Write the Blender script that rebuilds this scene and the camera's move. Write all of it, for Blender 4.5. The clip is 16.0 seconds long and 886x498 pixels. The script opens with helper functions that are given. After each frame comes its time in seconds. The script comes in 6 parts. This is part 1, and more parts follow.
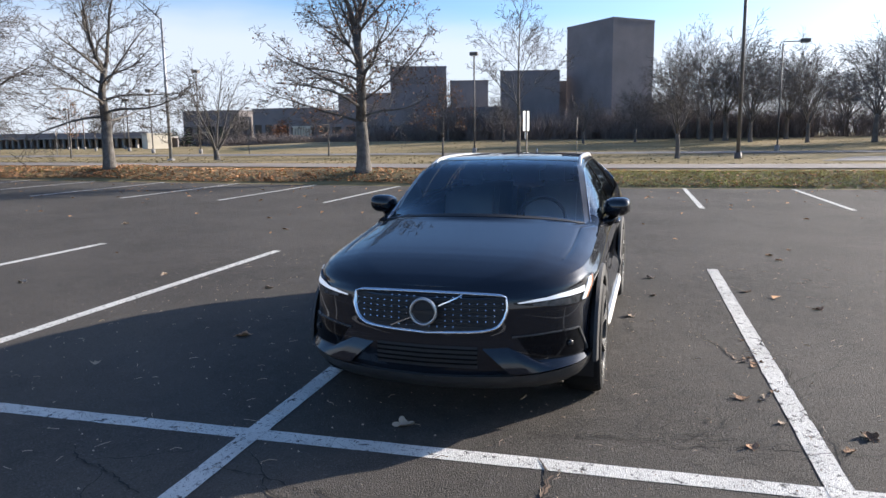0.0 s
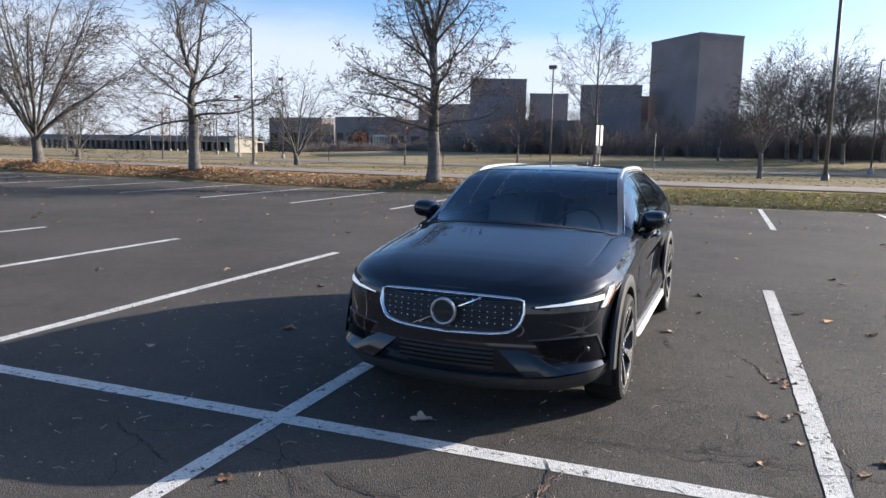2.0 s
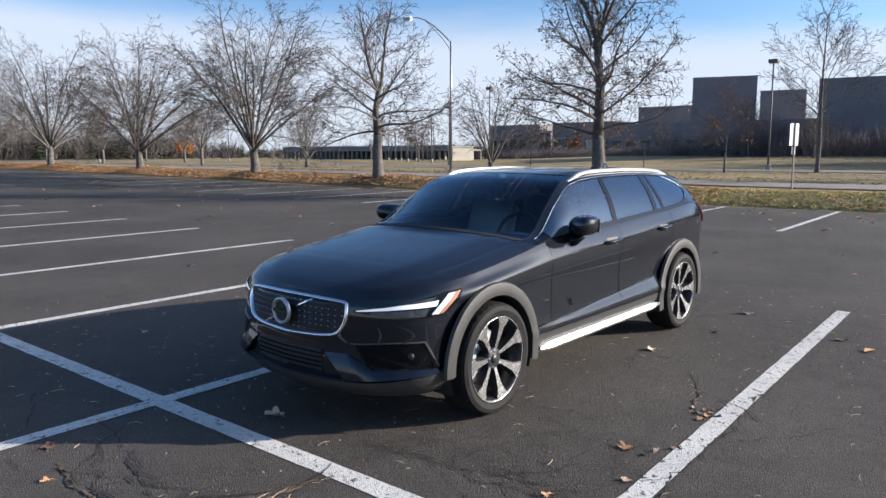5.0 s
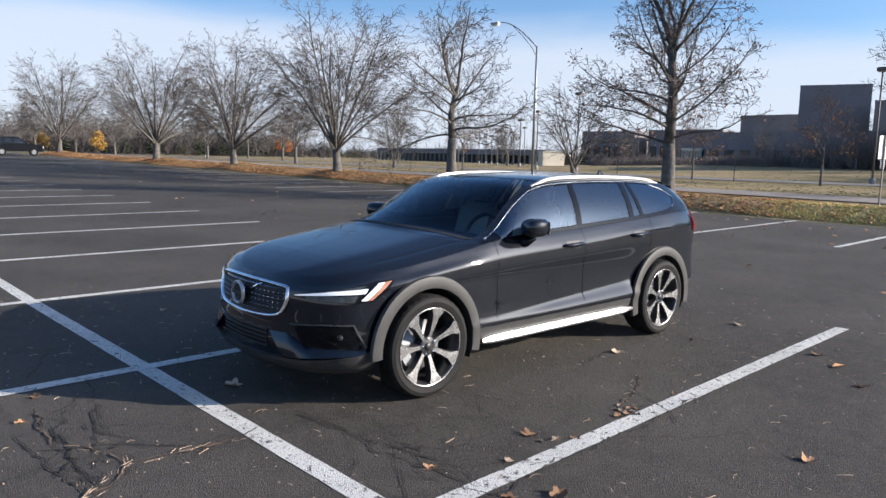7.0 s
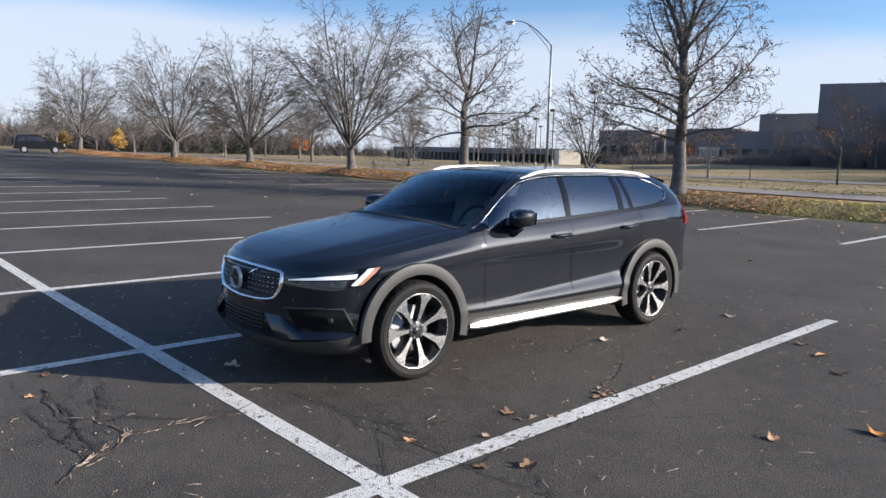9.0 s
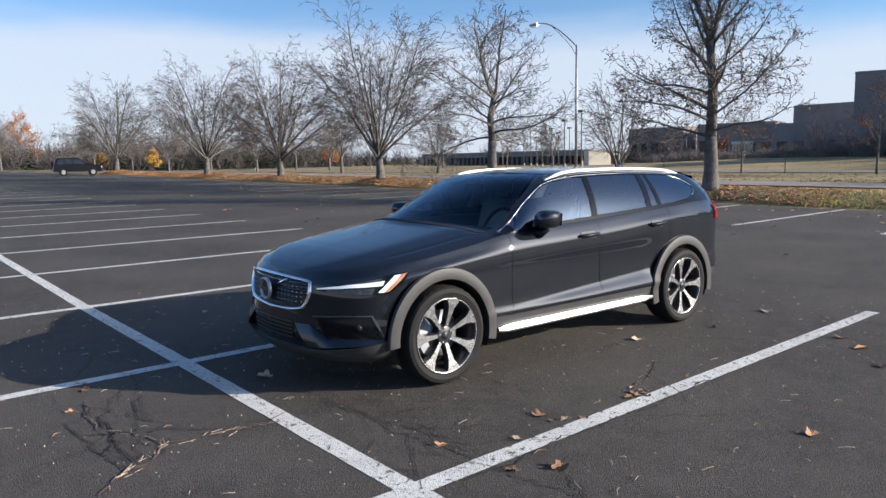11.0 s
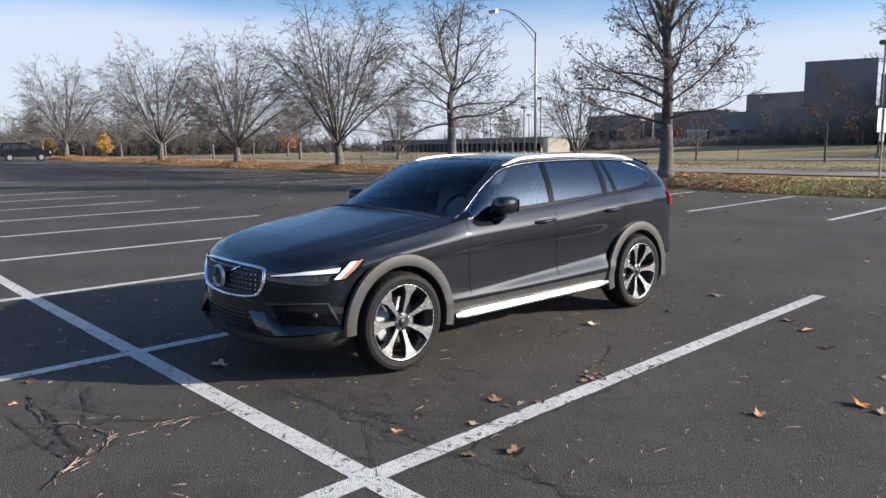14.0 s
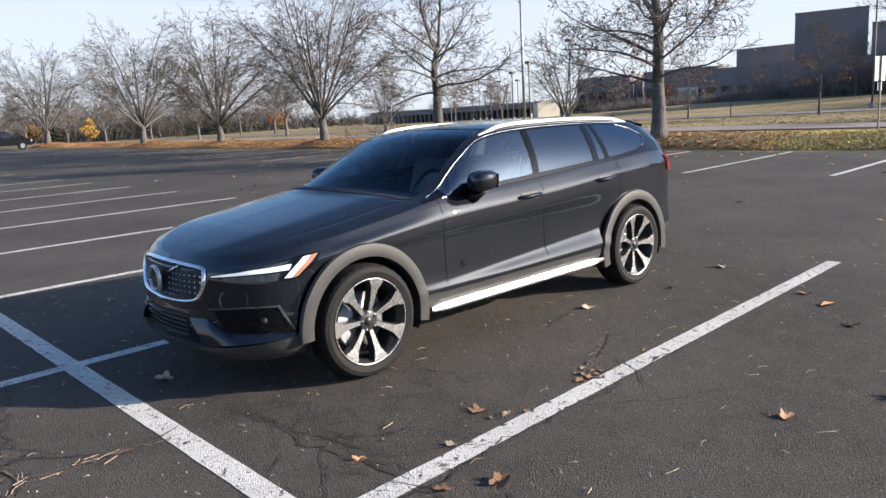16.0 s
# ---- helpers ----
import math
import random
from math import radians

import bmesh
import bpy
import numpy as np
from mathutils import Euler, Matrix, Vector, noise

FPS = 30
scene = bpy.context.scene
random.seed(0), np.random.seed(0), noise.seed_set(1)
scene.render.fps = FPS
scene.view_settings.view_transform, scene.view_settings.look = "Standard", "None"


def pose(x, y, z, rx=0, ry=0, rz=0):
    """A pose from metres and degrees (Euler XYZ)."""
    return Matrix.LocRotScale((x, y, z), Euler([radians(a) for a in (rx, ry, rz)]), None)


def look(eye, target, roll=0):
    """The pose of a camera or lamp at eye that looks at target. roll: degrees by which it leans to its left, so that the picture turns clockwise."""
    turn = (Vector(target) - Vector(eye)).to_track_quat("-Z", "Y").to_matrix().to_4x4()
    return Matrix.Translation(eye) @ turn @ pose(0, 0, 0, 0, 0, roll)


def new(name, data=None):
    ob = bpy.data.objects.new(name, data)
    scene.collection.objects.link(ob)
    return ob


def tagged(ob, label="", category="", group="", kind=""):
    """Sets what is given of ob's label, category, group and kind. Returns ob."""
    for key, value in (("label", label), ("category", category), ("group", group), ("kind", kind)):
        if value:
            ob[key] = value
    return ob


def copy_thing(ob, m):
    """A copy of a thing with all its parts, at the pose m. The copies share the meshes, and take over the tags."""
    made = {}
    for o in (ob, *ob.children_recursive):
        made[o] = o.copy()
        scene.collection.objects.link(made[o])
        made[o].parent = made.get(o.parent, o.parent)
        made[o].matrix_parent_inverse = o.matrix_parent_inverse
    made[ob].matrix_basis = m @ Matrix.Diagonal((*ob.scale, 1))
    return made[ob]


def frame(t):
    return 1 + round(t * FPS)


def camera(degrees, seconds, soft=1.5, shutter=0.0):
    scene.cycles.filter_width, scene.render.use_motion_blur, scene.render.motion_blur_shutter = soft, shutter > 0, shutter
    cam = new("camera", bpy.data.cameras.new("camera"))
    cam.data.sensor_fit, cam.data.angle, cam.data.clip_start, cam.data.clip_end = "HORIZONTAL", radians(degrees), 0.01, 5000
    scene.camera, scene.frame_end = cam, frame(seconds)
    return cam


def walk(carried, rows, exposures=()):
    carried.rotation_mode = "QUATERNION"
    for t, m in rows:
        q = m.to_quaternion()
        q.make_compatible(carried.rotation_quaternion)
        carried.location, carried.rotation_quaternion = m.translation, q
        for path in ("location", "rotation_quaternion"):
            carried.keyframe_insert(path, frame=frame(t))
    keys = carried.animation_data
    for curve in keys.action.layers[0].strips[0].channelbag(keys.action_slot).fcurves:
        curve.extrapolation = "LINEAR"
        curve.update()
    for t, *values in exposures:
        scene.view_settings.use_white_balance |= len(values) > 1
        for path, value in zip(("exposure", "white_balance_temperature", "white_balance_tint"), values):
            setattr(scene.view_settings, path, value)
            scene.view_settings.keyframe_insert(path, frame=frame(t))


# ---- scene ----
cam = camera(63.5, 16.0)
PATH = [
    (0, (2.041, -3.429, 1.649), (1.531, -1.52, 1.339), -0.7),
    (0.5, (2.067, -3.405, 1.644), (1.534, -1.505, 1.32), -1.2),
    (1, (2.111, -3.374, 1.632), (1.546, -1.482, 1.315), -1.5),
    (1.5, (2.189, -3.381, 1.635), (1.571, -1.503, 1.33), -2.4),
    (2, (2.372, -3.5, 1.623), (1.664, -1.651, 1.344), 1.0),
    (2.5, (2.746, -3.441, 1.635), (1.916, -1.647, 1.333), -1.3),
    (3, (3.12, -3.286, 1.625), (2.26, -1.513, 1.284), -1.5),
    (3.5, (3.347, -3.037, 1.593), (2.41, -1.295, 1.304), 1.2),
    (4, (3.692, -2.79, 1.629), (2.637, -1.109, 1.384), -0.3),
    (4.5, (4.064, -2.575, 1.629), (2.95, -0.932, 1.38), 0.7),
    (4.7, (4.161, -2.486, 1.617), (2.991, -0.885, 1.357), 0.4),
    (6.8, (5.223, -1.979, 1.624), (3.807, -0.589, 1.367), 0.8),
    (7, (5.291, -1.987, 1.626), (3.858, -0.616, 1.367), 1.3),
    (7.5, (5.537, -1.95, 1.586), (4.038, -0.654, 1.314), 1.2),
    (8, (5.616, -1.964, 1.603), (4.112, -0.673, 1.334), 0.4),
    (8.5, (5.634, -1.986, 1.597), (4.154, -0.671, 1.318), -0.7),
    (9, (5.59, -1.994, 1.585), (4.126, -0.657, 1.322), 1.4),
    (9.2, (5.576, -1.997, 1.588), (4.083, -0.695, 1.321), 0.8),
    (11.3, (5.656, -1.963, 1.573), (4.134, -0.689, 1.331), -1.2),
    (11.5, (5.669, -1.966, 1.587), (4.162, -0.669, 1.371), -1.5),
    (12, (5.658, -1.997, 1.566), (4.163, -0.685, 1.356), -1.3),
    (12.5, (5.647, -1.984, 1.568), (4.194, -0.624, 1.368), 0.3),
    (13, (5.616, -1.967, 1.566), (4.157, -0.623, 1.308), 0.7),
    (13.5, (5.637, -1.948, 1.56), (4.2, -0.584, 1.287), -0.4),
    (14, (5.627, -1.929, 1.565), (4.178, -0.58, 1.281), -0.8),
    (14.5, (5.63, -1.907, 1.559), (4.195, -0.546, 1.262), -0.5),
    (15, (5.589, -1.822, 1.557), (4.177, -0.445, 1.225), -0.8),
    (15.5, (5.381, -1.631, 1.55), (4.002, -0.235, 1.165), -0.1),
    (16, (5.248, -1.353, 1.556), (3.816, -0.006, 1.19), -3.4),
]
EXPOSURES = [(0.0, 1.12, 6230, 13), (3.0, 1.1, 6180, 13), (4.0, 1.1, 6150, 13), (4.5, 0.98, 6130, 13), (9.0, 0.92, 6130, 13), (12.5, 0.86, 6100, 12), (14.5, 0.9, 6230, 13), (16.0, 1.1, 6380, 13)]
walk(cam, [(t, look(eye, target, roll)) for t, eye, target, roll in PATH], EXPOSURES)

# ---- world and sun ----
SUN_WAY = Vector((-2.25, -1.95, -1.0)).normalized()
SUN_AZ = math.atan2(2.25, 1.95)
SUN_EL = math.asin(-SUN_WAY.z)
world = bpy.data.worlds.new("sky")
scene.world = world
world.use_nodes = True
wn, wl = world.node_tree.nodes, world.node_tree.links
wn.clear()
w_out = wn.new("ShaderNodeOutputWorld")
w_bg = wn.new("ShaderNodeBackground")
w_bg.inputs["Strength"].default_value = 0.1
w_sky = wn.new("ShaderNodeTexSky")
w_sky.sky_type = "NISHITA"
w_sky.sun_disc = False
w_sky.sun_elevation = SUN_EL
w_sky.sun_rotation = SUN_AZ
w_sky.air_density = 1.0
w_sky.dust_density = 0.7
w_sky.ozone_density = 4.5
# thin high cloud, thicker towards the horizon
w_tc = wn.new("ShaderNodeTexCoord")
w_sep = wn.new("ShaderNodeSeparateXYZ")
wl.new(w_tc.outputs["Generated"], w_sep.inputs[0])
w_map = wn.new("ShaderNodeMapping")
w_map.inputs["Scale"].default_value = (1.6, 1.6, 7.0)
wl.new(w_tc.outputs["Generated"], w_map.inputs["Vector"])
w_noise = wn.new("ShaderNodeTexNoise")
w_noise.inputs["Scale"].default_value = 1.7
w_noise.inputs["Detail"].default_value = 5.0
w_noise.inputs["Roughness"].default_value = 0.5
wl.new(w_map.outputs[0], w_noise.inputs["Vector"])
w_low = wn.new("ShaderNodeMapRange")
w_low.inputs["From Min"].default_value = 0.168
w_low.inputs["From Max"].default_value = 0.095
w_tilt = wn.new("ShaderNodeMath")
w_tilt.operation = "MULTIPLY_ADD"
w_tilt.inputs[1].default_value = 0.05
wl.new(w_sep.outputs["X"], w_tilt.inputs[0])
wl.new(w_sep.outputs["Z"], w_tilt.inputs[2])
wl.new(w_tilt.outputs[0], w_low.inputs["Value"])
w_add = wn.new("ShaderNodeMath")
w_add.operation = "ADD"
wl.new(w_low.outputs[0], w_add.inputs[0])
wl.new(w_noise.outputs["Fac"], w_add.inputs[1])
w_cl = wn.new("ShaderNodeMapRange")
w_cl.interpolation_type = "SMOOTHSTEP"
w_cl.inputs["From Min"].default_value = 0.62
w_cl.inputs["From Max"].default_value = 1.45
w_cl.inputs["To Max"].default_value = 0.85
wl.new(w_add.outputs[0], w_cl.inputs["Value"])
w_mix = wn.new("ShaderNodeMix")
w_mix.data_type = "RGBA"
w_mix.inputs["B"].default_value = (4.15, 4.45, 4.85, 1)
wl.new(w_cl.outputs[0], w_mix.inputs["Factor"])
wl.new(w_sky.outputs[0], w_mix.inputs["A"])
# hazy brightening of the sky round the sun
w_dot = wn.new("ShaderNodeVectorMath")
w_dot.operation = "DOT_PRODUCT"
w_dot.inputs[1].default_value = -SUN_WAY
wl.new(w_tc.outputs["Generated"], w_dot.inputs[0])
w_max = wn.new("ShaderNodeMath")
w_max.operation = "MAXIMUM"
w_max.inputs[1].default_value = 0.0
wl.new(w_dot.outputs["Value"], w_max.inputs[0])
w_pow = wn.new("ShaderNodeMath")
w_pow.operation = "POWER"
w_pow.inputs[1].default_value = 40.0
wl.new(w_max.outputs[0], w_pow.inputs[0])
w_glow = wn.new("ShaderNodeMix")
w_glow.data_type = "RGBA"
w_glow.blend_type = "ADD"
w_glow.inputs["B"].default_value = (24.0, 23.0, 21.4, 1)
wl.new(w_pow.outputs[0], w_glow.inputs["Factor"])
wl.new(w_mix.outputs["Result"], w_glow.inputs["A"])
w_wide = wn.new("ShaderNodeMath")
w_wide.operation = "POWER"
w_wide.inputs[1].default_value = 7.0
wl.new(w_max.outputs[0], w_wide.inputs[0])
w_halo = wn.new("ShaderNodeMix")
w_halo.data_type = "RGBA"
w_halo.blend_type = "ADD"
w_halo.inputs["B"].default_value = (3.2, 2.7, 2.1, 1)
wl.new(w_wide.outputs[0], w_halo.inputs["Factor"])
wl.new(w_glow.outputs["Result"], w_halo.inputs["A"])
wl.new(w_halo.outputs["Result"], w_bg.inputs["Color"])
wl.new(w_bg.outputs[0], w_out.inputs["Surface"])

sun_lamp = new("sun", bpy.data.lights.new("sun", "SUN"))
sun_lamp.data.energy = 4.8
sun_lamp.data.angle = radians(0.55)
sun_lamp.data.color = (1.0, 0.895, 0.745)
sun_lamp.matrix_world = look((40, 35, 20), Vector((40, 35, 20)) + SUN_WAY)

# ---- helpers for building ----


def surface(name, c1, c2, scale=8.0, rough=0.7, metal=0.0, bump=0.0, bump_scale=60.0, rough_var=0.1, coat=0.0, grain=0.0, spread=(0.35, 0.65), spec=0.5, per_object=0.0, per_island=0.0, stretch=None):
    """A material with two colours mixed by a broad and a fine noise, uneven roughness and fine relief."""
    m = bpy.data.materials.new(name)
    m.use_nodes = True
    n, l = m.node_tree.nodes, m.node_tree.links
    b = n["Principled BSDF"]
    tc = n.new("ShaderNodeTexCoord")
    src = tc.outputs["Object"]
    if stretch:
        mp = n.new("ShaderNodeMapping")
        mp.inputs["Scale"].default_value = stretch
        l.new(src, mp.inputs["Vector"])
        src = mp.outputs[0]
    broad = n.new("ShaderNodeTexNoise")
    broad.inputs["Scale"].default_value = scale
    broad.inputs["Detail"].default_value = 6.0
    broad.inputs["Roughness"].default_value = 0.6
    l.new(src, broad.inputs["Vector"])
    fac = n.new("ShaderNodeMapRange")
    fac.inputs["From Min"].default_value, fac.inputs["From Max"].default_value = spread
    l.new(broad.outputs["Fac"], fac.inputs["Value"])
    mix = n.new("ShaderNodeMix")
    mix.data_type = "RGBA"
    mix.inputs["A"].default_value = (*c1, 1)
    mix.inputs["B"].default_value = (*c2, 1)
    l.new(fac.outputs[0], mix.inputs["Factor"])
    col = mix.outputs["Result"]
    fine = n.new("ShaderNodeTexNoise")
    fine.inputs["Scale"].default_value = bump_scale
    fine.inputs["Detail"].default_value = 3.0
    l.new(src, fine.inputs["Vector"])

    def value_by(out, amount):
        hs = n.new("ShaderNodeHueSaturation")
        mr = n.new("ShaderNodeMapRange")
        mr.inputs["To Min"].default_value, mr.inputs["To Max"].default_value = 1 - amount, 1 + amount
        l.new(out, mr.inputs["Value"])
        l.new(mr.outputs[0], hs.inputs["Value"])
        l.new(col, hs.inputs["Color"])
        return hs.outputs[0]

    if grain:
        col = value_by(fine.outputs["Fac"], grain)
    if per_object:
        col = value_by(n.new("ShaderNodeObjectInfo").outputs["Random"], per_object)
    if per_island:
        col = value_by(n.new("ShaderNodeNewGeometry").outputs["Random Per Island"], per_island)
    l.new(col, b.inputs["Base Color"])
    rr = n.new("ShaderNodeMapRange")
    rr.inputs["To Min"].default_value = max(0.0, rough - rough_var)
    rr.inputs["To Max"].default_value = min(1.0, rough + rough_var)
    l.new(broad.outputs["Fac"], rr.inputs["Value"])
    l.new(rr.outputs[0], b.inputs["Roughness"])
    b.inputs["Metallic"].default_value = metal
    b.inputs["Specular IOR Level"].default_value = spec
    if coat:
        b.inputs["Coat Weight"].default_value = coat
        b.inputs["Coat Roughness"].default_value = 0.045
    if bump:
        bp = n.new("ShaderNodeBump")
        bp.inputs["Strength"].default_value = 1.0
        bp.inputs["Distance"].default_value = bump
        l.new(fine.outputs["Fac"], bp.inputs["Height"])
        l.new(bp.outputs[0], b.inputs["Normal"])
    return m


def mesh_of(name, verts, faces, material, smooth=False):
    me = bpy.data.meshes.new(name)
    me.from_pydata([tuple(v) for v in verts], [], faces)
    me.validate()
    if smooth:
        me.polygons.foreach_set("use_smooth", [True] * len(me.polygons))
    if material:
        me.materials.append(material)
    me.update()
    return me


def part(name, bm, material, parent=None, label="", smooth=False):
    """Links a bmesh as one mesh object under a thing or a part."""
    me = bpy.data.meshes.new(name)
    bm.normal_update()
    bm.to_mesh(me)
    bm.free()
    if smooth:
        me.polygons.foreach_set("use_smooth", [True] * len(me.polygons))
    me.materials.append(material)
    ob = new(name, me)
    if parent:
        ob.parent = parent
    if label:
        ob["label"] = label
    return ob


def meshpart(name, verts, faces, material, parent=None, label="", smooth=False):
    ob = new(name, mesh_of(name, verts, faces, material, smooth))
    if parent:
        ob.parent = parent
    if label:
        ob["label"] = label
    return ob


def box(bm, x0, x1, y0, y1, z0, z1, bevel=0.0):
    vs = [bm.verts.new(p) for p in ((x0, y0, z0), (x1, y0, z0), (x1, y1, z0), (x0, y1, z0), (x0, y0, z1), (x1, y0, z1), (x1, y1, z1), (x0, y1, z1))]
    fs = [bm.faces.new([vs[i] for i in f]) for f in ((3, 2, 1, 0), (4, 5, 6, 7), (0, 1, 5, 4), (1, 2, 6, 5), (2, 3, 7, 6), (3, 0, 4, 7))]
    if bevel:
        bmesh.ops.bevel(bm, geom=list({e for f in fs for e in f.edges}), offset=bevel, segments=2, affect="EDGES", clamp_overlap=True)


def tube_into(verts, faces, pts, radii, sides=6, cap=True):
    """Adds a tapered tube along pts to the lists."""
    base = len(verts)
    n = len(pts)
    ref = Vector((0.31, 0.17, 0.93)).normalized()
    for i, p in enumerate(pts):
        d = (pts[min(i + 1, n - 1)] - pts[max(i - 1, 0)])
        d = d.normalized() if d.length > 1e-9 else Vector((0, 0, 1))
        a = d.cross(ref)
        if a.length < 0.05:
            a = d.cross(Vector((1, 0, 0)))
        a.normalize()
        b = d.cross(a)
        for k in range(sides):
            w = 2 * math.pi * k / sides
            verts.append(p + radii[i] * (math.cos(w) * a + math.sin(w) * b))
    for i in range(n - 1):
        for k in range(sides):
            k2 = (k + 1) % sides
            faces.append((base + i * sides + k, base + i * sides + k2, base + (i + 1) * sides + k2, base + (i + 1) * sides + k))
    if cap and sides > 3:
        faces.append(tuple(base + (n - 1) * sides + k for k in range(sides)))
        faces.append(tuple(base + k for k in reversed(range(sides))))


def tube(name, pts, radii, material, parent=None, sides=10, label="", smooth=True):
    v, f = [], []
    tube_into(v, f, [Vector(p) for p in pts], radii if isinstance(radii, (list, tuple)) else [radii] * len(pts), sides)
    return meshpart(name, v, f, material, parent, label, smooth)


def empty(name, x, y, z, rz=0.0, scale=1.0):
    ob = new(name)
    ob.matrix_world = pose(x, y, z, 0, 0, rz) @ Matrix.Scale(scale, 4)
    return ob


def pchip(xs, ys):
    """A smooth curve through the keys that does not overshoot."""
    xs, ys = np.array(xs, float), np.array(ys, float)
    h, d = np.diff(xs), np.diff(ys) / np.diff(xs)
    m = np.zeros(len(xs))
    m[0], m[-1] = d[0], d[-1]
    for i in range(1, len(xs) - 1):
        if d[i - 1] * d[i] > 0:
            w1, w2 = 2 * h[i] + h[i - 1], h[i] + 2 * h[i - 1]
            m[i] = (w1 + w2) / (w1 / d[i - 1] + w2 / d[i])

    def value(x):
        x = min(max(x, xs[0]), xs[-1])
        i = min(max(int(np.searchsorted(xs, x) - 1), 0), len(h) - 1)
        t = (x - xs[i]) / h[i]
        return float((2 * t**3 - 3 * t**2 + 1) * ys[i] + (t**3 - 2 * t**2 + t) * h[i] * m[i] + (3 * t**2 - 2 * t**3) * ys[i + 1] + (t**3 - t**2) * h[i] * m[i + 1])

    return value


def curve(*keys):
    return pchip([k[0] for k in keys], [k[1] for k in keys])

# ---- materials of the place ----


def asphalt_like(name, dark, light, paint=None):
    """Worn asphalt with mottling, stone grains and pale grit; with paint, a chipped coat of it on top."""
    m = bpy.data.materials.new(name)
    m.use_nodes = True
    n, l = m.node_tree.nodes, m.node_tree.links
    b = n["Principled BSDF"]
    tc = n.new("ShaderNodeTexCoord")

    def noise_at(scale, detail=4.0, rough=0.6):
        t = n.new("ShaderNodeTexNoise")
        t.inputs["Scale"].default_value, t.inputs["Detail"].default_value, t.inputs["Roughness"].default_value = scale, detail, rough
        l.new(tc.outputs["Object"], t.inputs["Vector"])
        return t.outputs["Fac"]

    def ramp(src, a, b2, lo=0.0, hi=1.0):
        r = n.new("ShaderNodeMapRange")
        r.inputs["From Min"].default_value, r.inputs["From Max"].default_value = a, b2
        r.inputs["To Min"].default_value, r.inputs["To Max"].default_value = lo, hi
        l.new(src, r.inputs["Value"])
        return r.outputs[0]

    def mixed(fac, a, b2):
        x = n.new("ShaderNodeMix")
        x.data_type = "RGBA"
        l.new(fac, x.inputs["Factor"])
        for key, val in (("A", a), ("B", b2)):
            if isinstance(val, tuple):
                x.inputs[key].default_value = (*val, 1)
            else:
                l.new(val, x.inputs[key])
        return x.outputs["Result"]

    broad = noise_at(0.35, 5)
    mid = noise_at(4.5, 6, 0.7)
    fine = noise_at(130, 2, 0.7)
    stones = n.new("ShaderNodeTexVoronoi")
    stones.inputs["Scale"].default_value = 135.0
    l.new(tc.outputs["Object"], stones.inputs["Vector"])
    col = mixed(ramp(broad, 0.38, 0.62), tuple(c * 0.88 for c in dark), tuple(c * 1.08 for c in light))
    col = mixed(ramp(mid, 0.40, 0.72, 0.0, 0.55), col, tuple(c * 1.45 for c in light))
    col = mixed(ramp(mid, 0.42, 0.25, 0.0, 0.5), col, tuple(c * 0.55 for c in dark))
    sepc = n.new("ShaderNodeSeparateColor")
    l.new(stones.outputs["Color"], sepc.inputs[0])
    col = mixed(ramp(sepc.outputs[0], 0.84, 0.98, 0.0, 0.4), col, (0.17, 0.16, 0.145))
    col = mixed(ramp(sepc.outputs[1], 0.70, 0.95, 0.0, 0.45), col, tuple(c * 0.4 for c in dark))
    rough = ramp(mid, 0.2, 0.8, 0.78, 0.95)
    if paint:
        chips = ramp(noise_at(16, 10, 0.78), 0.405, 0.44)
        specks = ramp(noise_at(75, 3, 0.8), 0.36, 0.42)
        both = n.new("ShaderNodeMath")
        both.operation = "MULTIPLY"
        l.new(chips, both.inputs[0])
        l.new(specks, both.inputs[1])
        coat = mixed(ramp(noise_at(2.2, 5), 0.3, 0.7), paint, tuple(c * 0.78 for c in paint))
        col = mixed(both.outputs[0], col, coat)
    l.new(col, b.inputs["Base Color"])
    l.new(rough, b.inputs["Roughness"])
    b.inputs["Specular IOR Level"].default_value = 0.3
    hs = n.new("ShaderNodeMath")
    hs.operation = "ADD"
    l.new(fine, hs.inputs[0])
    l.new(stones.outputs["Distance"], hs.inputs[1])
    bp = n.new("ShaderNodeBump")
    bp.inputs["Distance"].default_value = 0.0042
    l.new(hs.outputs[0], bp.inputs["Height"])
    l.new(bp.outputs[0], b.inputs["Normal"])
    return m


M_ASPHALT = asphalt_like("asphalt", (0.047, 0.0415, 0.035), (0.069, 0.061, 0.0515))
M_PAINT = asphalt_like("line_paint", (0.05, 0.048, 0.046), (0.07, 0.068, 0.065), (0.70, 0.69, 0.65))
M_GRASS = surface("turf", (0.10, 0.11, 0.035), (0.20, 0.165, 0.075), scale=0.22, rough=0.95, bump=0.05, bump_scale=9, grain=0.35, spec=0.15)
M_FARGRASS = surface("far_turf", (0.36, 0.275, 0.155), (0.15, 0.13, 0.062), scale=0.2, rough=0.95, bump=0.06, bump_scale=4, grain=0.45, spec=0.1, spread=(0.3, 0.7), stretch=(0.45, 1.0, 1.0))
M_ROAD = surface("concrete_road", (0.19, 0.16, 0.132), (0.26, 0.222, 0.185), scale=0.4, rough=0.85, bump=0.003, bump_scale=40, grain=0.15)
M_BARK = surface("bark", (0.085, 0.078, 0.071), (0.168, 0.156, 0.142), scale=5.0, rough=0.95, bump=0.03, bump_scale=22, grain=0.3, spec=0.2)
M_TWIG = surface("twigs", (0.075, 0.064, 0.056), (0.125, 0.107, 0.092), scale=1.0, rough=0.95, spec=0.15)
